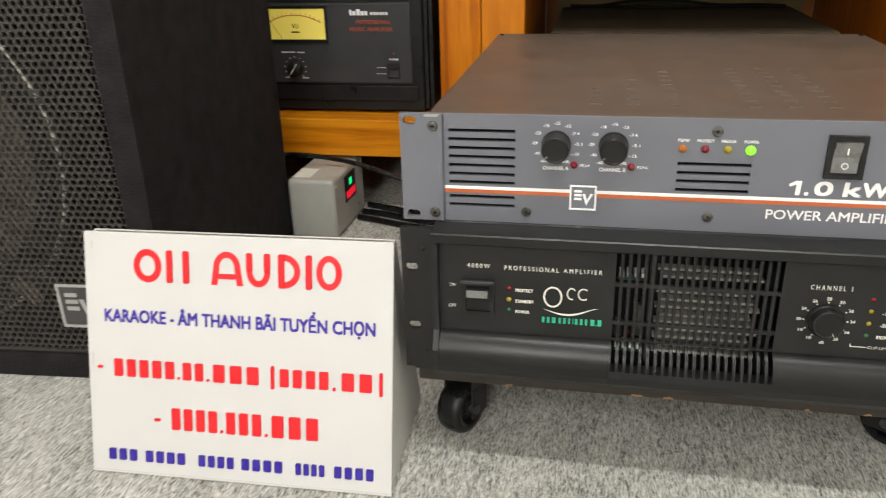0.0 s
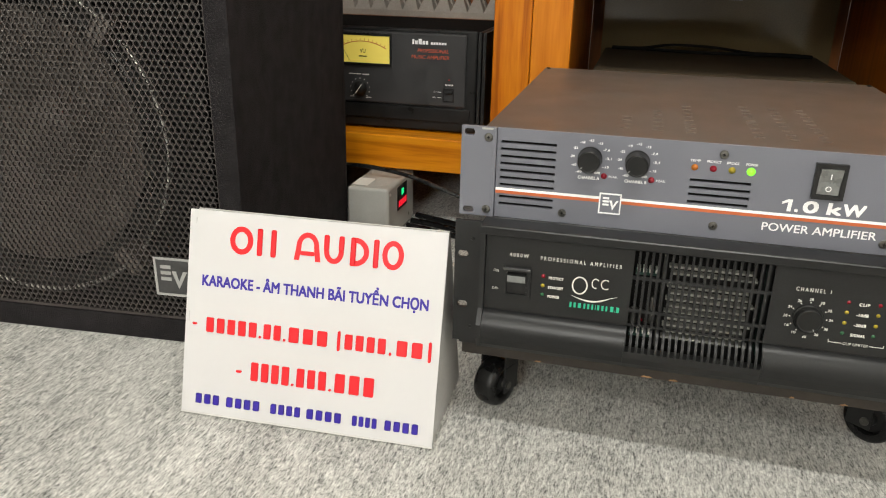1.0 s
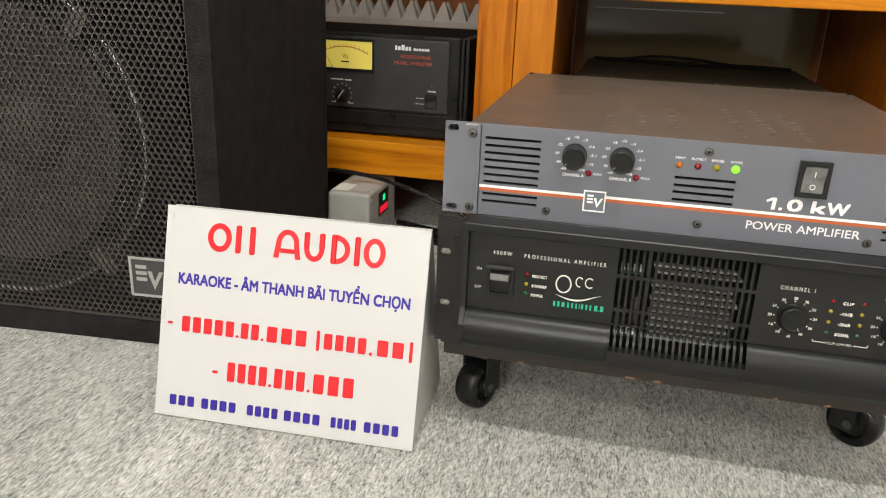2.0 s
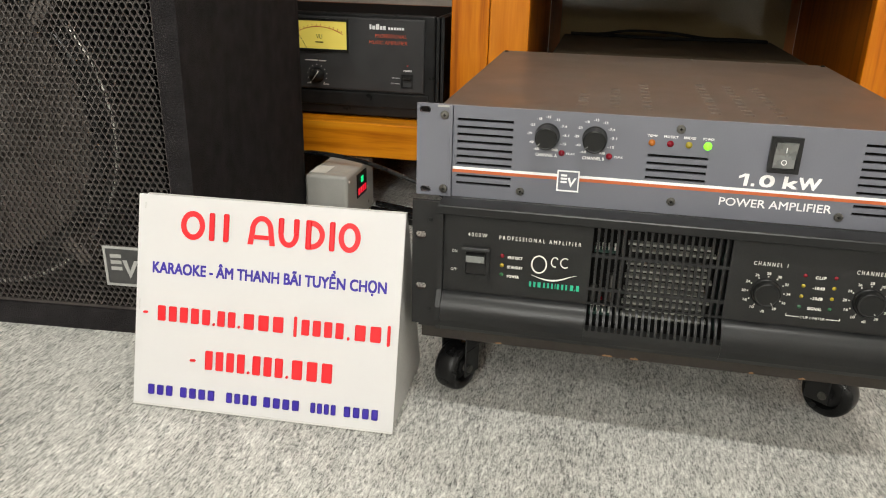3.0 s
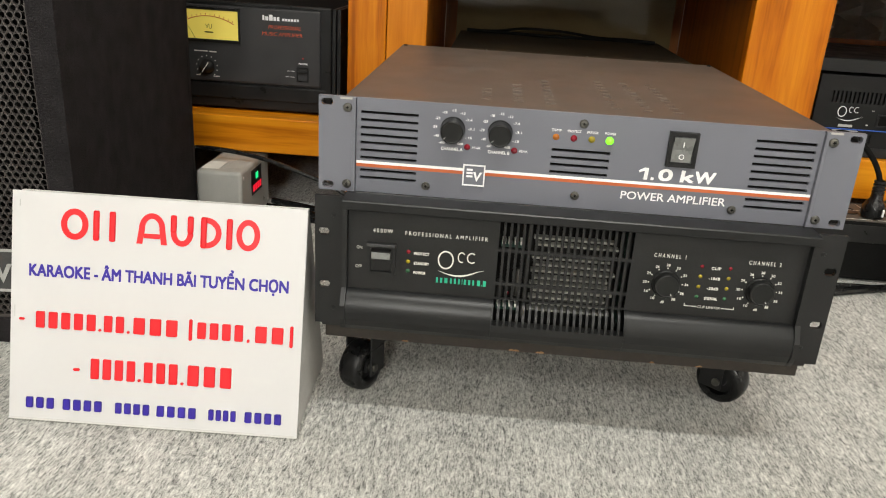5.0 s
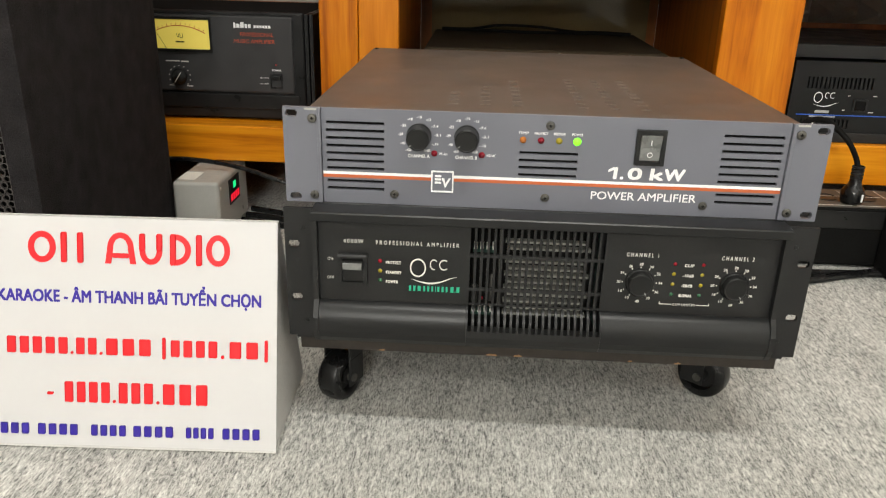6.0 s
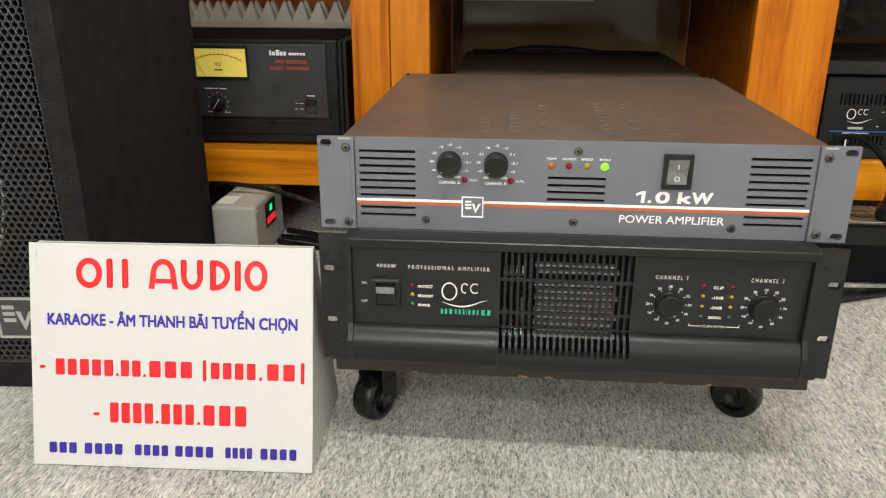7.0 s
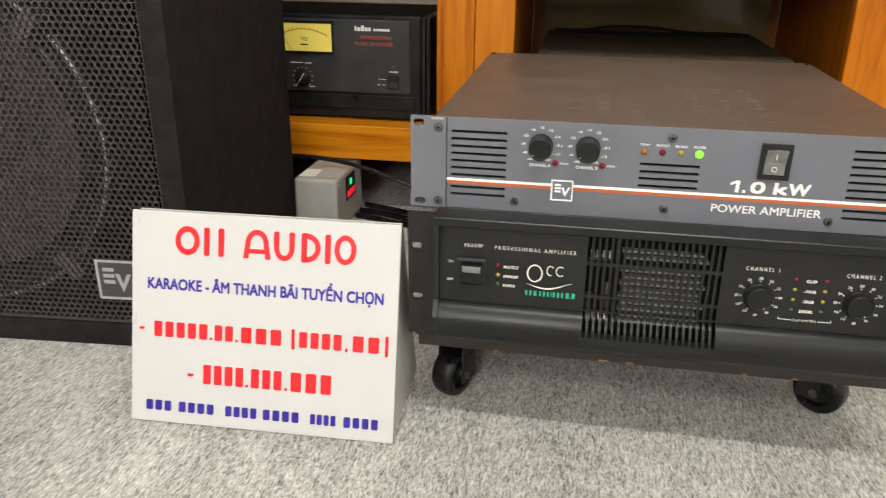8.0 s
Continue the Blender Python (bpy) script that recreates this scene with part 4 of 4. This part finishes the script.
b = letters("KARAOKE - ÂM THANH BÃI TUYỂN CHỌN", 0.0175, 0.2675, 0.1430, 0.0110, INK, bold=0.0009)
sign_part("lettering", b, BLUE, "blue Vietnamese words", board)


def print_bar(x0, x1, z0, z1, m):
    sign_part("print_bar", bar(x0, x1, z0, z1, INK, None, 0.0004, min(0.0009, (x1 - x0) * 0.3)), m, "", board)


def row_of_bars(groups, z0, z1, m):
    for x0, x1, n in groups:
        w = (x1 - x0) / n
        for i in range(n):
            print_bar(x0 + i * w + w * 0.16, x0 + (i + 1) * w - w * 0.16, z0, z1, m)


row_of_bars(((0.0234, 0.0853, 5), (0.0899, 0.1128, 2), (0.1179, 0.1654, 3), (0.1805, 0.2285, 4), (0.2360, 0.2680, 2)), 0.0932, 0.1092, RED)
row_of_bars(((0.1735, 0.1780, 1), (0.2712, 0.2757, 1)), 0.0905, 0.1115, RED)
row_of_bars(((0.0780, 0.1250, 4), (0.1300, 0.1665, 3), (0.1720, 0.2196, 3)), 0.0462, 0.0662, RED)
for x, z, w, h in ((0.0088, 0.0996, 0.0054, 0.0024), (0.0628, 0.0530, 0.0062, 0.0026), (0.0863, 0.0932, 0.0026, 0.0026), (0.1140, 0.0932, 0.0026, 0.0026), (0.2305, 0.0925, 0.0026, 0.0034), (0.1260, 0.0463, 0.0028, 0.0028), (0.1680, 0.0463, 0.0028, 0.0028)):
    print_bar(x, x + w, z, z + h, RED)
row_of_bars(((0.0155, 0.0460, 3), (0.0517, 0.0930, 4), (0.1033, 0.1395, 4), (0.1440, 0.1854, 4), (0.1952, 0.2240, 4), (0.2302, 0.2688, 4)), 0.0135, 0.0242, BLUE)

# ---- loudspeaker ----
SX, SY, SYAW = -0.835, 0.0525, 4.4
lm = pose(SX, SY, 0, 0, 0, SYAW)
spk = thing("loudspeaker", lm, "large black felt-covered loudspeaker with a perforated steel grille", "loudspeaker", local=True)
HW, DEEP, TALL, GW = 0.311, 0.428, 0.74, 0.2835
shell = plate(-HW, HW, 0.0, TALL, 0.0, 0.05, [(-GW, GW, 0.030, TALL - 0.03)])
edges = [e for e in shell.edges if abs(abs(e.verts[0].co.x) - HW) < 1e-5 and abs(abs(e.verts[1].co.x) - HW) < 1e-5 and e.verts[0].co.y == 0 and e.verts[1].co.y == 0]
bmesh.ops.bevel(shell, geom=edges, offset=0.032, segments=12, profile=0.5, affect="EDGES")
part("front_frame", shell, FELT, spk, "", False)
part("cabinet", plate(-HW, HW, 0.0, TALL, 0.05005, DEEP - 0.018, [(-HW + 0.018, HW - 0.018, 0.018, TALL - 0.018)]), FELT, spk)
part("rear_panel", box(-HW, HW, DEEP - 0.0179, DEEP, 0.0, TALL, 0.004), FELT, spk)
wz, R = 0.2445, 0.203


def baffle_sheet(w, z0, z1, y, cz, r, n=96):
    """The board behind the grille with its round opening."""
    b = bmesh.new()
    inner, outer = [], []
    for i in range(n):
        a = 2 * math.pi * i / n
        ca, sa = math.cos(a), math.sin(a)
        inner.append(b.verts.new((r * ca, y, cz + r * sa)))
        k = min(w / max(abs(ca), 1e-6), (z1 - cz if sa > 0 else cz - z0) / max(abs(sa), 1e-6))
        outer.append(b.verts.new((k * ca, y, cz + k * sa)))
    for i in range(n):
        j = (i + 1) % n
        b.faces.new((outer[i], outer[j], inner[j], inner[i]))
    bmesh.ops.solidify(b, geom=list(b.faces), thickness=0.004)
    return b


part("baffle", baffle_sheet(GW + 0.004, 0.026, TALL - 0.026, 0.046, wz, R - 0.006), DULL_BLACK, spk)


def perforated(x0, x1, z0, z1, y, pitch=0.0080, hole=0.0032, deep=0.0026):
    """A steel sheet with staggered round holes, as one mesh of hexagon cells."""
    vs, fs = [], []
    hz = pitch * 0.866
    rows = int((z1 - z0) / hz)
    n = 12
    for j in range(rows):
        zc = z0 + hz * (j + 0.5)
        off = pitch / 2 if j % 2 else 0
        xc = x0 + pitch / 2 + off
        while xc < x1 - pitch * 0.4:
            base = len(vs)
            for i in range(n):
                a = 2 * math.pi * (i + 0.5) / n
                ca, sa = math.cos(a), math.sin(a)
                k = min(pitch * 0.5 / max(abs(ca), 1e-6), hz * 0.5 / max(abs(sa), 1e-6), pitch * 0.60)
                vs.append((xc + ca * k, y, zc + sa * k))
                vs.append((xc + ca * hole, y - 0.0003, zc + sa * hole))
                vs.append((xc + ca * hole * 0.95, y + deep, zc + sa * hole * 0.95))
            for i in range(n):
                p, q = base + 3 * i, base + 3 * ((i + 1) % n)
                fs.append((p, q, q + 1, p + 1))
                fs.append((p + 1, q + 1, q + 2, p + 2))
            xc += pitch
    me = bpy.data.meshes.new("grille")
    me.from_pydata(vs, [], fs)
    b = bmesh.new()
    b.from_mesh(me)
    bpy.data.meshes.remove(me)
    return b


gr = part("grille", perforated(-GW, GW, 0.031, TALL - 0.03, 0.006), GRILLE, spk, "black perforated steel grille")
part("grille_edge", plate(-GW, GW, 0.0302, TALL - 0.0302, 0.0045, 0.009, [(-GW + 0.003, GW - 0.003, 0.0335, TALL - 0.0335)]), GRILLE, gr)
wf = part("woofer", turned([(R + 0.006, -0.0010), (R + 0.006, 0.003), (R, 0.005), (R - 0.004, 0.005), (R - 0.010, 0.002), (R - 0.014, 0.000)], facing(0, 0.0455, wz), seg=72), BLACK_PAINT, spk, "round woofer behind the grille", True)
part("rim", turned([(R + 0.0005, 0.0), (R + 0.0042, 0.0035), (R + 0.001, 0.0070), (R - 0.0018, 0.0035)], facing(0, 0.0390, wz), seg=96), STEEL, wf, "bright rim ring", True)
part("surround", turned([(R - 0.014, 0.0), (R - 0.020, 0.0055), (R - 0.027, 0.007), (R - 0.034, 0.004), (R - 0.038, -0.001)], facing(0, 0.0448, wz), seg=72), SHINY_BLACK, wf, "", True)
part("cone", turned([(R - 0.0375, 0.000), (0.125, -0.014), (0.10, -0.036), (0.055, -0.062)], facing(0, 0.0455, wz), seg=72), PAPER, wf, "dark paper cone", True)
part("dust_cap", turned([(0.060, 0.0), (0.056, 0.012), (0.045, 0.024), (0.026, 0.032), (0, 0.035)], facing(0, 0.104, wz), seg=48), PAPER, wf, "", True)
for ang in (44, -44, 136, -136):
    a = radians(ang)
    cl = part("grille_clamp", box(-0.019, 0.019, 0.009, 0.0455, -0.011, 0.011, 0.003), PAPER, wf)
    cl.data.transform(Matrix.Translation(((R + 0.002) * math.cos(a), 0, wz + (R + 0.002) * math.sin(a))) @ Matrix.Rotation(-a, 4, "Y"))
emblem(spk, 0.186, 0.2365, 0.0630, 0.1150, 0.0045, BADGE_GREY, BADGE_DARK)

# ---- stereo amplifier with a lit meter, on the left shelf ----
IY = 0.66
ink = thing("meter_amplifier", pose(-0.575, 0.8, 0.164), "black music amplifier with a lit yellow meter on the pine shelf", "amplifier")
part("body", box(-0.79, -0.372, IY + 0.012, 0.98, 0.166, 0.345, 0.002), DULL_BLACK, ink)
part("front_frame", box(-0.795, -0.370, IY + 0.004, IY + 0.0118, 0.168, 0.350, 0.003), BLACK_PLASTIC, ink)
part("front_panel", box(-0.770, -0.3885, IY, IY + 0.0038, 0.214, 0.3435, 0.003), METER_PANEL, ink, "charcoal front panel")
part("lower_trim", box(-0.78, -0.380, IY + 0.001, IY + 0.0038, 0.185, 0.2105, 0.0015), BLACK_PLASTIC, ink)
for xa in (-0.3690, -0.3605):
    part("side_fin", box(xa, xa + 0.0065, IY + 0.006, 0.95, 0.172, 0.348, 0.001), BLACK_PAINT, ink)
for fx in (-0.75, -0.41):
    part("foot", turned([(0, 0), (0.012, 0), (0.014, 0.002)], pose(fx, 0.70, 0.1641), seg=16), DULL_BLACK, ink)
MC = -0.584
mt = part("meter", plate(MC - 0.058, MC + 0.056, 0.2805, 0.339, IY - 0.0025, IY - 0.0002, [(MC - 0.0535, MC + 0.0525, 0.2855, 0.3345)]), BLACK_PLASTIC, ink, "level meter with a black frame")
part("meter_face", box(MC - 0.0533, MC + 0.0523, IY - 0.0012, IY - 0.0004, 0.2857, 0.3343), METER, mt, "lit yellow meter face")
MY = IY - 0.0013
b = ring_shape(MC, 0.245, 0.085, 0.080, 0.0012, MY, None, 58, 64, 0.0003)
for k in range(12):
    a = radians(60 + 60 * k / 11)
    px, pz = MC + 0.0855 * math.cos(a), 0.245 + 0.0805 * math.sin(a)
    bar(px - 0.0004, px + 0.0004, pz, pz + 0.0035, MY, b, 0.0003)
part("meter_scale", b, RED_INK, mt)
part("meter_letters", letters("VU", MC - 0.005, MC + 0.006, 0.3035, 0.0075, MY), DULL_BLACK, mt)
part("needle", wedge_shape([(MC - 0.024, 0.2862), (MC - 0.0234, 0.2862), (MC - 0.043, 0.318), (MC - 0.0434, 0.318)], MY - 0.0002), DULL_BLACK, mt)
part("meter_bar", bar(MC - 0.007, MC + 0.008, 0.2965, 0.2985, MY, None, 0.0003), DULL_BLACK, mt)
nb, x = None, -0.4890
for ww, hh in ((0.0035, 0.0085), (0.0055, 0.0065), (0.0060, 0.0095), (0.0045, 0.0065), (0.0045, 0.0065)):
    nb = bar(x, x + ww, 0.3235, 0.3235 + hh, IY - 0.0001, nb)
    x += ww + 0.0014
for k in range(6):
    nb = bar(-0.4545 + k * 0.0050, -0.4545 + k * 0.0050 + 0.0038, 0.3240, 0.3282, IY - 0.0001, nb)
part("maker_bars", nb, WHITE_INK, ink, "short white printed bars")
part("lettering", letters("PROFESSIONAL", -0.4790, -0.4215, 0.3098, 0.0062, IY - 0.0002, slant=0.15), RED_INK, ink)
part("lettering", letters("MUSIC AMPLIFIER", -0.4905, -0.4195, 0.2985, 0.0062, IY - 0.0002, slant=0.15), RED_INK, ink)
part("knob", turned([(0.0135, 0), (0.0135, 0.003), (0.0115, 0.004), (0.0105, 0.009), (0, 0.0095)], facing(-0.590, IY - 0.0002, 0.2385), seg=32), KNOB, ink, "", True)
p = bar(-0.0005, 0.0005, -0.010, 0.010, 0, None, 0.0003)
p.transform(Matrix.Translation((-0.590, IY - 0.0098, 0.2385)) @ Matrix.Rotation(radians(35), 4, "Y"))
part("pointer", p, CREAM_INK, ink)
ticks = None
for k in range(11):
    a = radians(225 - 27 * k)
    px, pz = -0.590 + 0.0185 * math.cos(a), 0.2385 + 0.0185 * math.sin(a)
    ticks = bar(px - 0.0008, px + 0.0008, pz - 0.0008, pz + 0.0008, IY - 0.0001, ticks)
ticks = bar(-0.612, -0.588, 0.2640, 0.2658, IY - 0.0001, ticks)
ticks = bar(-0.585, -0.572, 0.2635, 0.2655, IY - 0.0001, ticks)
ticks = bar(-0.610, -0.602, 0.2225, 0.2238, IY - 0.0001, ticks)
ticks = bar(-0.579, -0.568, 0.2218, 0.2232, IY - 0.0001, ticks)
part("tick_ring", ticks, CREAM_INK, ink)
s2 = part("power_switch", plate(-0.4305, -0.4090, 0.2230, 0.2480, IY - 0.0015, IY - 0.0001, [(-0.4280, -0.4115, 0.2255, 0.2455)]), BLACK_PLASTIC, ink)
part("rocker", box(-0.4276, -0.4119, IY - 0.004, IY - 0.0003, 0.2380, 0.2450, 0.001), CHARCOAL, s2)
lens("indicator_lamp", ink, -0.4190, IY - 0.0002, 0.2632, 0.0014, glow("small_red_lamp", (1, 0.03, 0.02), 0.25), "tiny lit red lamp")
b = letters("POWER", -0.4265, -0.4110, 0.2525, 0.0026, IY - 0.0002, bold=0.0003)
letters("ON", -0.4480, -0.4430, 0.2395, 0.0022, IY - 0.0002, b)
letters("OFF", -0.4500, -0.4435, 0.2295, 0.0022, IY - 0.0002, b)
bar(-0.4415, -0.4335, 0.2402, 0.2410, IY - 0.0001, b)
bar(-0.4415, -0.4335, 0.2302, 0.2310, IY - 0.0001, b)
part("lettering", b, WHITE_INK, ink)

# ---- silver power regulator on the floor ----
reg = thing("power_regulator", pose(-0.515, 0.56, 0), "silver-grey metal power box with a lit digital display", "power box")
rx0, rx1, ry0, ry1, rz = -0.553, -0.478, 0.486, 0.640, 0.100
part("body", box(rx0, rx1, ry0, ry1, 0.004, rz, 0.006, None, 4), SILVER, reg, "", False)
for fx in (rx0 + 0.02, rx1 - 0.02):
    for fy in (ry0 + 0.02, ry1 - 0.02):
        part("foot", turned([(0, 0), (0.008, 0), (0.008, 0.0045)], pose(fx, fy, 0), seg=14), DULL_BLACK, reg)
dp = part("display", box(rx1 + 0.0002, rx1 + 0.0018, 0.536, 0.590, 0.047, 0.090, 0.0006), BLACK_PLASTIC, reg, "black display window")
g = None
g = box(rx1 + 0.0018, rx1 + 0.0024, 0.556, 0.569, 0.0715, 0.0825, 0, g)
part("green_digit", g, DIGIT_GREEN, dp, "lit green digit")
g = None
for k in range(4):
    y0 = 0.540 + k * 0.0118
    g = box(rx1 + 0.0018, rx1 + 0.0024, y0, y0 + 0.0096, 0.0525, 0.0640, 0, g)
part("red_digits", g, DIGIT_RED, dp, "lit red digits")
for fy, fz in ((0.496, 0.088), (0.630, 0.090), (0.630, 0.014)):
    part("screw", turned([(0.003, 0), (0.0025, 0.0012), (0, 0.0015)], pose(rx1 + 0.0001, fy, fz, 0, 90, 0), seg=12), STEEL, reg)
part("paper_label", box(-0.549, -0.520, 0.500, 0.545, rz + 0.0001, rz + 0.0004), mat("aged_paper", (0.78, 0.76, 0.70), 0.8, scale=60, vary=0.12, bump=0.1), reg, "pale paper label")
part("paper_label", box(-0.514, -0.486, 0.508, 0.560, rz + 0.0001, rz + 0.0004), mat("worn_label", (0.44, 0.42, 0.38), 0.7, scale=60, vary=0.15, bump=0.1), reg, "worn grey label")

# ---- rack amplifier on the right shelf ----
RYF = 0.62
ra = thing("rack_amplifier", pose(0.68, 0.78, 0.164), "black rack amplifier with a blue line on the pine shelf", "amplifier")
part("body", box(0.455, 0.895, RYF + 0.006, 0.98, 0.166, 0.300, 0.002), BLACK_PAINT, ra)
vs2 = []
for k in range(16):
    vs2.append((0.4655 + k * 0.0068, 0.4655 + k * 0.0068 + 0.0036, 0.2600, 0.2785))
    vs2.append((0.7805 + k * 0.0068, 0.7805 + k * 0.0068 + 0.0036, 0.2600, 0.2785))
for k in range(12):
    vs2.append((0.4655 + k * 0.0068, 0.4655 + k * 0.0068 + 0.0036, 0.1950, 0.2100))
vs2 = sorted(set((round(a, 5), round(c, 5), d, e) for a, c, d, e in vs2))
part("front_panel", plate(0.443, 0.9256, 0.172, 0.3035, RYF, RYF + 0.0055, vs2), FACE_BLACK, ra)
part("lower_trim", box(0.443, 0.9256, RYF - 0.004, RYF - 0.0005, 0.1725, 0.1885, 0.0012), CHARCOAL, ra)
part("blue_line", bar(0.457, 0.915, 0.2162, 0.2178, RYF, None), BLUE_INK, ra, "thin blue line")
swoosh_mark(ra, 0.5000, 0.2455, 1.0, RYF - 0.0001, WHITE_INK)
b = bar(0.486, 0.509, 0.2205, 0.2245, RYF)
bar(0.478, 0.520, 0.2135, 0.2155, RYF - 0.0006, b)
part("model_mark", b, BADGE_GREY, ra)
s3 = part("power_switch", plate(0.5455, 0.5685, 0.2235, 0.2440, RYF - 0.002, RYF - 0.0001, [(0.5480, 0.5660, 0.2260, 0.2415)]), BLACK_PLASTIC, ra)
part("rocker", box(0.5484, 0.5656, RYF - 0.003, RYF - 0.0002, 0.2265, 0.2410, 0.001), DULL_BLACK, s3)
b = bar(0.5350, 0.5385, 0.2490, 0.2500, RYF)
bar(0.5300, 0.5335, 0.2250, 0.2265, RYF, b)
bar(0.5750, 0.5810, 0.2490, 0.2503, RYF, b)
bar(0.5720, 0.5800, 0.2225, 0.2238, RYF, b)
for k in range(3):
    bar(0.600 + k * 0.012, 0.607 + k * 0.012, 0.240, 0.242, RYF, b)
part("print_marks", b, CREAM_INK, ra)
for kx in (0.66, 0.73):
    part("knob", turned([(0.013, 0), (0.013, 0.003), (0.011, 0.004), (0.0105, 0.013), (0, 0.014)], facing(kx, RYF - 0.0002, 0.243), seg=28), KNOB, ra, "", True)
part("paper_tag", box(0.4840, 0.4862, 0.6165, 0.6175, 0.176, 0.2135), WHITE_INK, ra, "narrow white hanging tag")
up = thing("stacked_amplifier", pose(0.68, 0.8, 0.3036), "flat black amplifier lying on the rack amplifier", "amplifier")
part("body", box(0.452, 0.90, 0.66, 0.97, 0.3042, 0.326, 0.002), BLACK_PAINT, up)
part("front_panel", box(0.447, 0.905, 0.652, 0.6595, 0.305, 0.3255, 0.001), CHARCOAL, up)

# ---- power distributor, plug and cables on the floor ----
pd = thing("power_distributor", pose(0.6, 0.54, 0), "black power distributor with sockets on its top on the carpet", "power strip")
part("body", box(0.40, 0.86, 0.488, 0.592, 0.003, 0.098, 0.004), DULL_BLACK, pd)
part("top_plate", box(0.405, 0.855, 0.492, 0.588, 0.0982, 0.1002, 0.0006), mat("brown_grey_top", (0.075, 0.066, 0.055), 0.5, scale=30, vary=0.2, bump=0.15), pd, "brown-grey top plate")
part("front_band", box(0.402, 0.858, 0.4865, 0.4878, 0.066, 0.094, 0.0004), BLACK_PLASTIC, pd)
for k in range(7):
    xx = 0.432 + k * 0.062
    so = part("socket", turned([(0.0, 0.0004), (0.017, 0.0004), (0.018, 0.0014), (0.0195, 0.0014), (0.0195, 0)], pose(xx, 0.540, 0.1003), seg=24), BLACK_PLASTIC, pd)
    lb = box(xx - 0.0272, xx - 0.0262, 0.497, 0.584, 0.1003, 0.1006)
    box(xx - 0.0262, xx + 0.0262, 0.497, 0.4982, 0.1003, 0.1006, 0, lb)
    box(xx - 0.0262, xx + 0.0262, 0.5405, 0.5412, 0.1018, 0.1021, 0, lb)
    part("socket_outline", lb, CREAM_INK, pd)
pg = thing("power_plug", pose(0.524, 0.512, 0.1015), "black moulded mains plug standing in the distributor", "plug")
part("plug_body", turned([(0, 0), (0.0155, 0), (0.0175, 0.004), (0.0178, 0.015), (0.0150, 0.022), (0.0098, 0.030), (0.0082, 0.042), (0.0082, 0.052), (0, 0.053)], pose(0.524, 0.512, 0.1018), seg=28), SHINY_BLACK, pg, "", True)
gl = None
for k in range(4):
    gl = turned([(0.0080, 0), (0.0094, 0.0008), (0.0094, 0.0034), (0.0080, 0.0042)], pose(0.524, 0.512, 0.140 + k * 0.0055), gl, seg=20)
part("strain_relief", gl, BLACK_PLASTIC, pg)
part("plug_stripe", box(0.5300, 0.5328, 0.4938, 0.4965, 0.107, 0.119, 0.0006), WHITE_INK, pg, "white mark on the plug")
part("plug_cord", tube([(0.524, 0.512, 0.152), (0.518, 0.514, 0.172), (0.503, 0.520, 0.197), (0.482, 0.532, 0.2175), (0.460, 0.540, 0.2255), (0.437, 0.543, 0.213), (0.40, 0.54, 0.17), (0.375, 0.53, 0.10), (0.36, 0.51, 0.03), (0.34, 0.49, 0.005)], 0.0042), DULL_BLACK, pg)


def floor_cable(label, pts, r):
    c = thing("floor_cable", pose(*pts[0]), label, "cable", "cables on the floor")
    part("cable", tube(pts, r), SHINY_BLACK, c)


floor_cable("thick black cable running over the carpet", [(0.24, 0.345, 0.0062), (0.32, 0.372, 0.0062), (0.40, 0.40, 0.0062), (0.48, 0.43, 0.0062), (0.565, 0.46, 0.0062), (0.64, 0.47, 0.0062)], 0.006)
floor_cable("black cable running over the carpet", [(0.23, 0.46, 0.0052), (0.34, 0.452, 0.0052), (0.44, 0.448, 0.0052), (0.52, 0.452, 0.0052), (0.62, 0.452, 0.0052)], 0.005)
floor_cable("black cable lying behind the sign", [(-0.474, 0.585, 0.0052), (-0.44, 0.575, 0.0052), (-0.38, 0.555, 0.0052), (-0.30, 0.54, 0.0052), (-0.20, 0.54, 0.0052)], 0.005)
floor_cable("black cable lying behind the sign", [(-0.474, 0.612, 0.0055), (-0.43, 0.602, 0.0055), (-0.36, 0.578, 0.0055), (-0.28, 0.57, 0.0055), (-0.18, 0.57, 0.0055)], 0.0052)
floor_cable("black cable lying behind the sign", [(-0.474, 0.646, 0.0055), (-0.42, 0.628, 0.0055), (-0.35, 0.603, 0.0055), (-0.27, 0.59, 0.0055), (-0.18, 0.60, 0.0055)], 0.0052)
mc = thing("mains_cable", pose(-0.62, 0.57, 0.09), "black cable sagging from the power box behind the amplifiers", "cable")
part("cable", tube([(-0.66, 0.64, 0.060), (-0.62, 0.60, 0.1005), (-0.575, 0.565, 0.1165), (-0.52, 0.560, 0.1155), (-0.46, 0.556, 0.107), (-0.40, 0.55, 0.091), (-0.34, 0.545, 0.071), (-0.26, 0.535, 0.030), (-0.18, 0.53, 0.0055)], 0.0038), SHINY_BLACK, mc)

# ---- black cabinet at the right ----
bc = thing("black_cabinet", pose(0.74, 0.6, 0), "black felt-covered loudspeaker cabinet standing on the carpet", "loudspeaker")
part("cabinet", box(0.566, 0.95, 0.405, 0.485, 0.0, 0.132, 0.006), DULL_BLACK, bc)
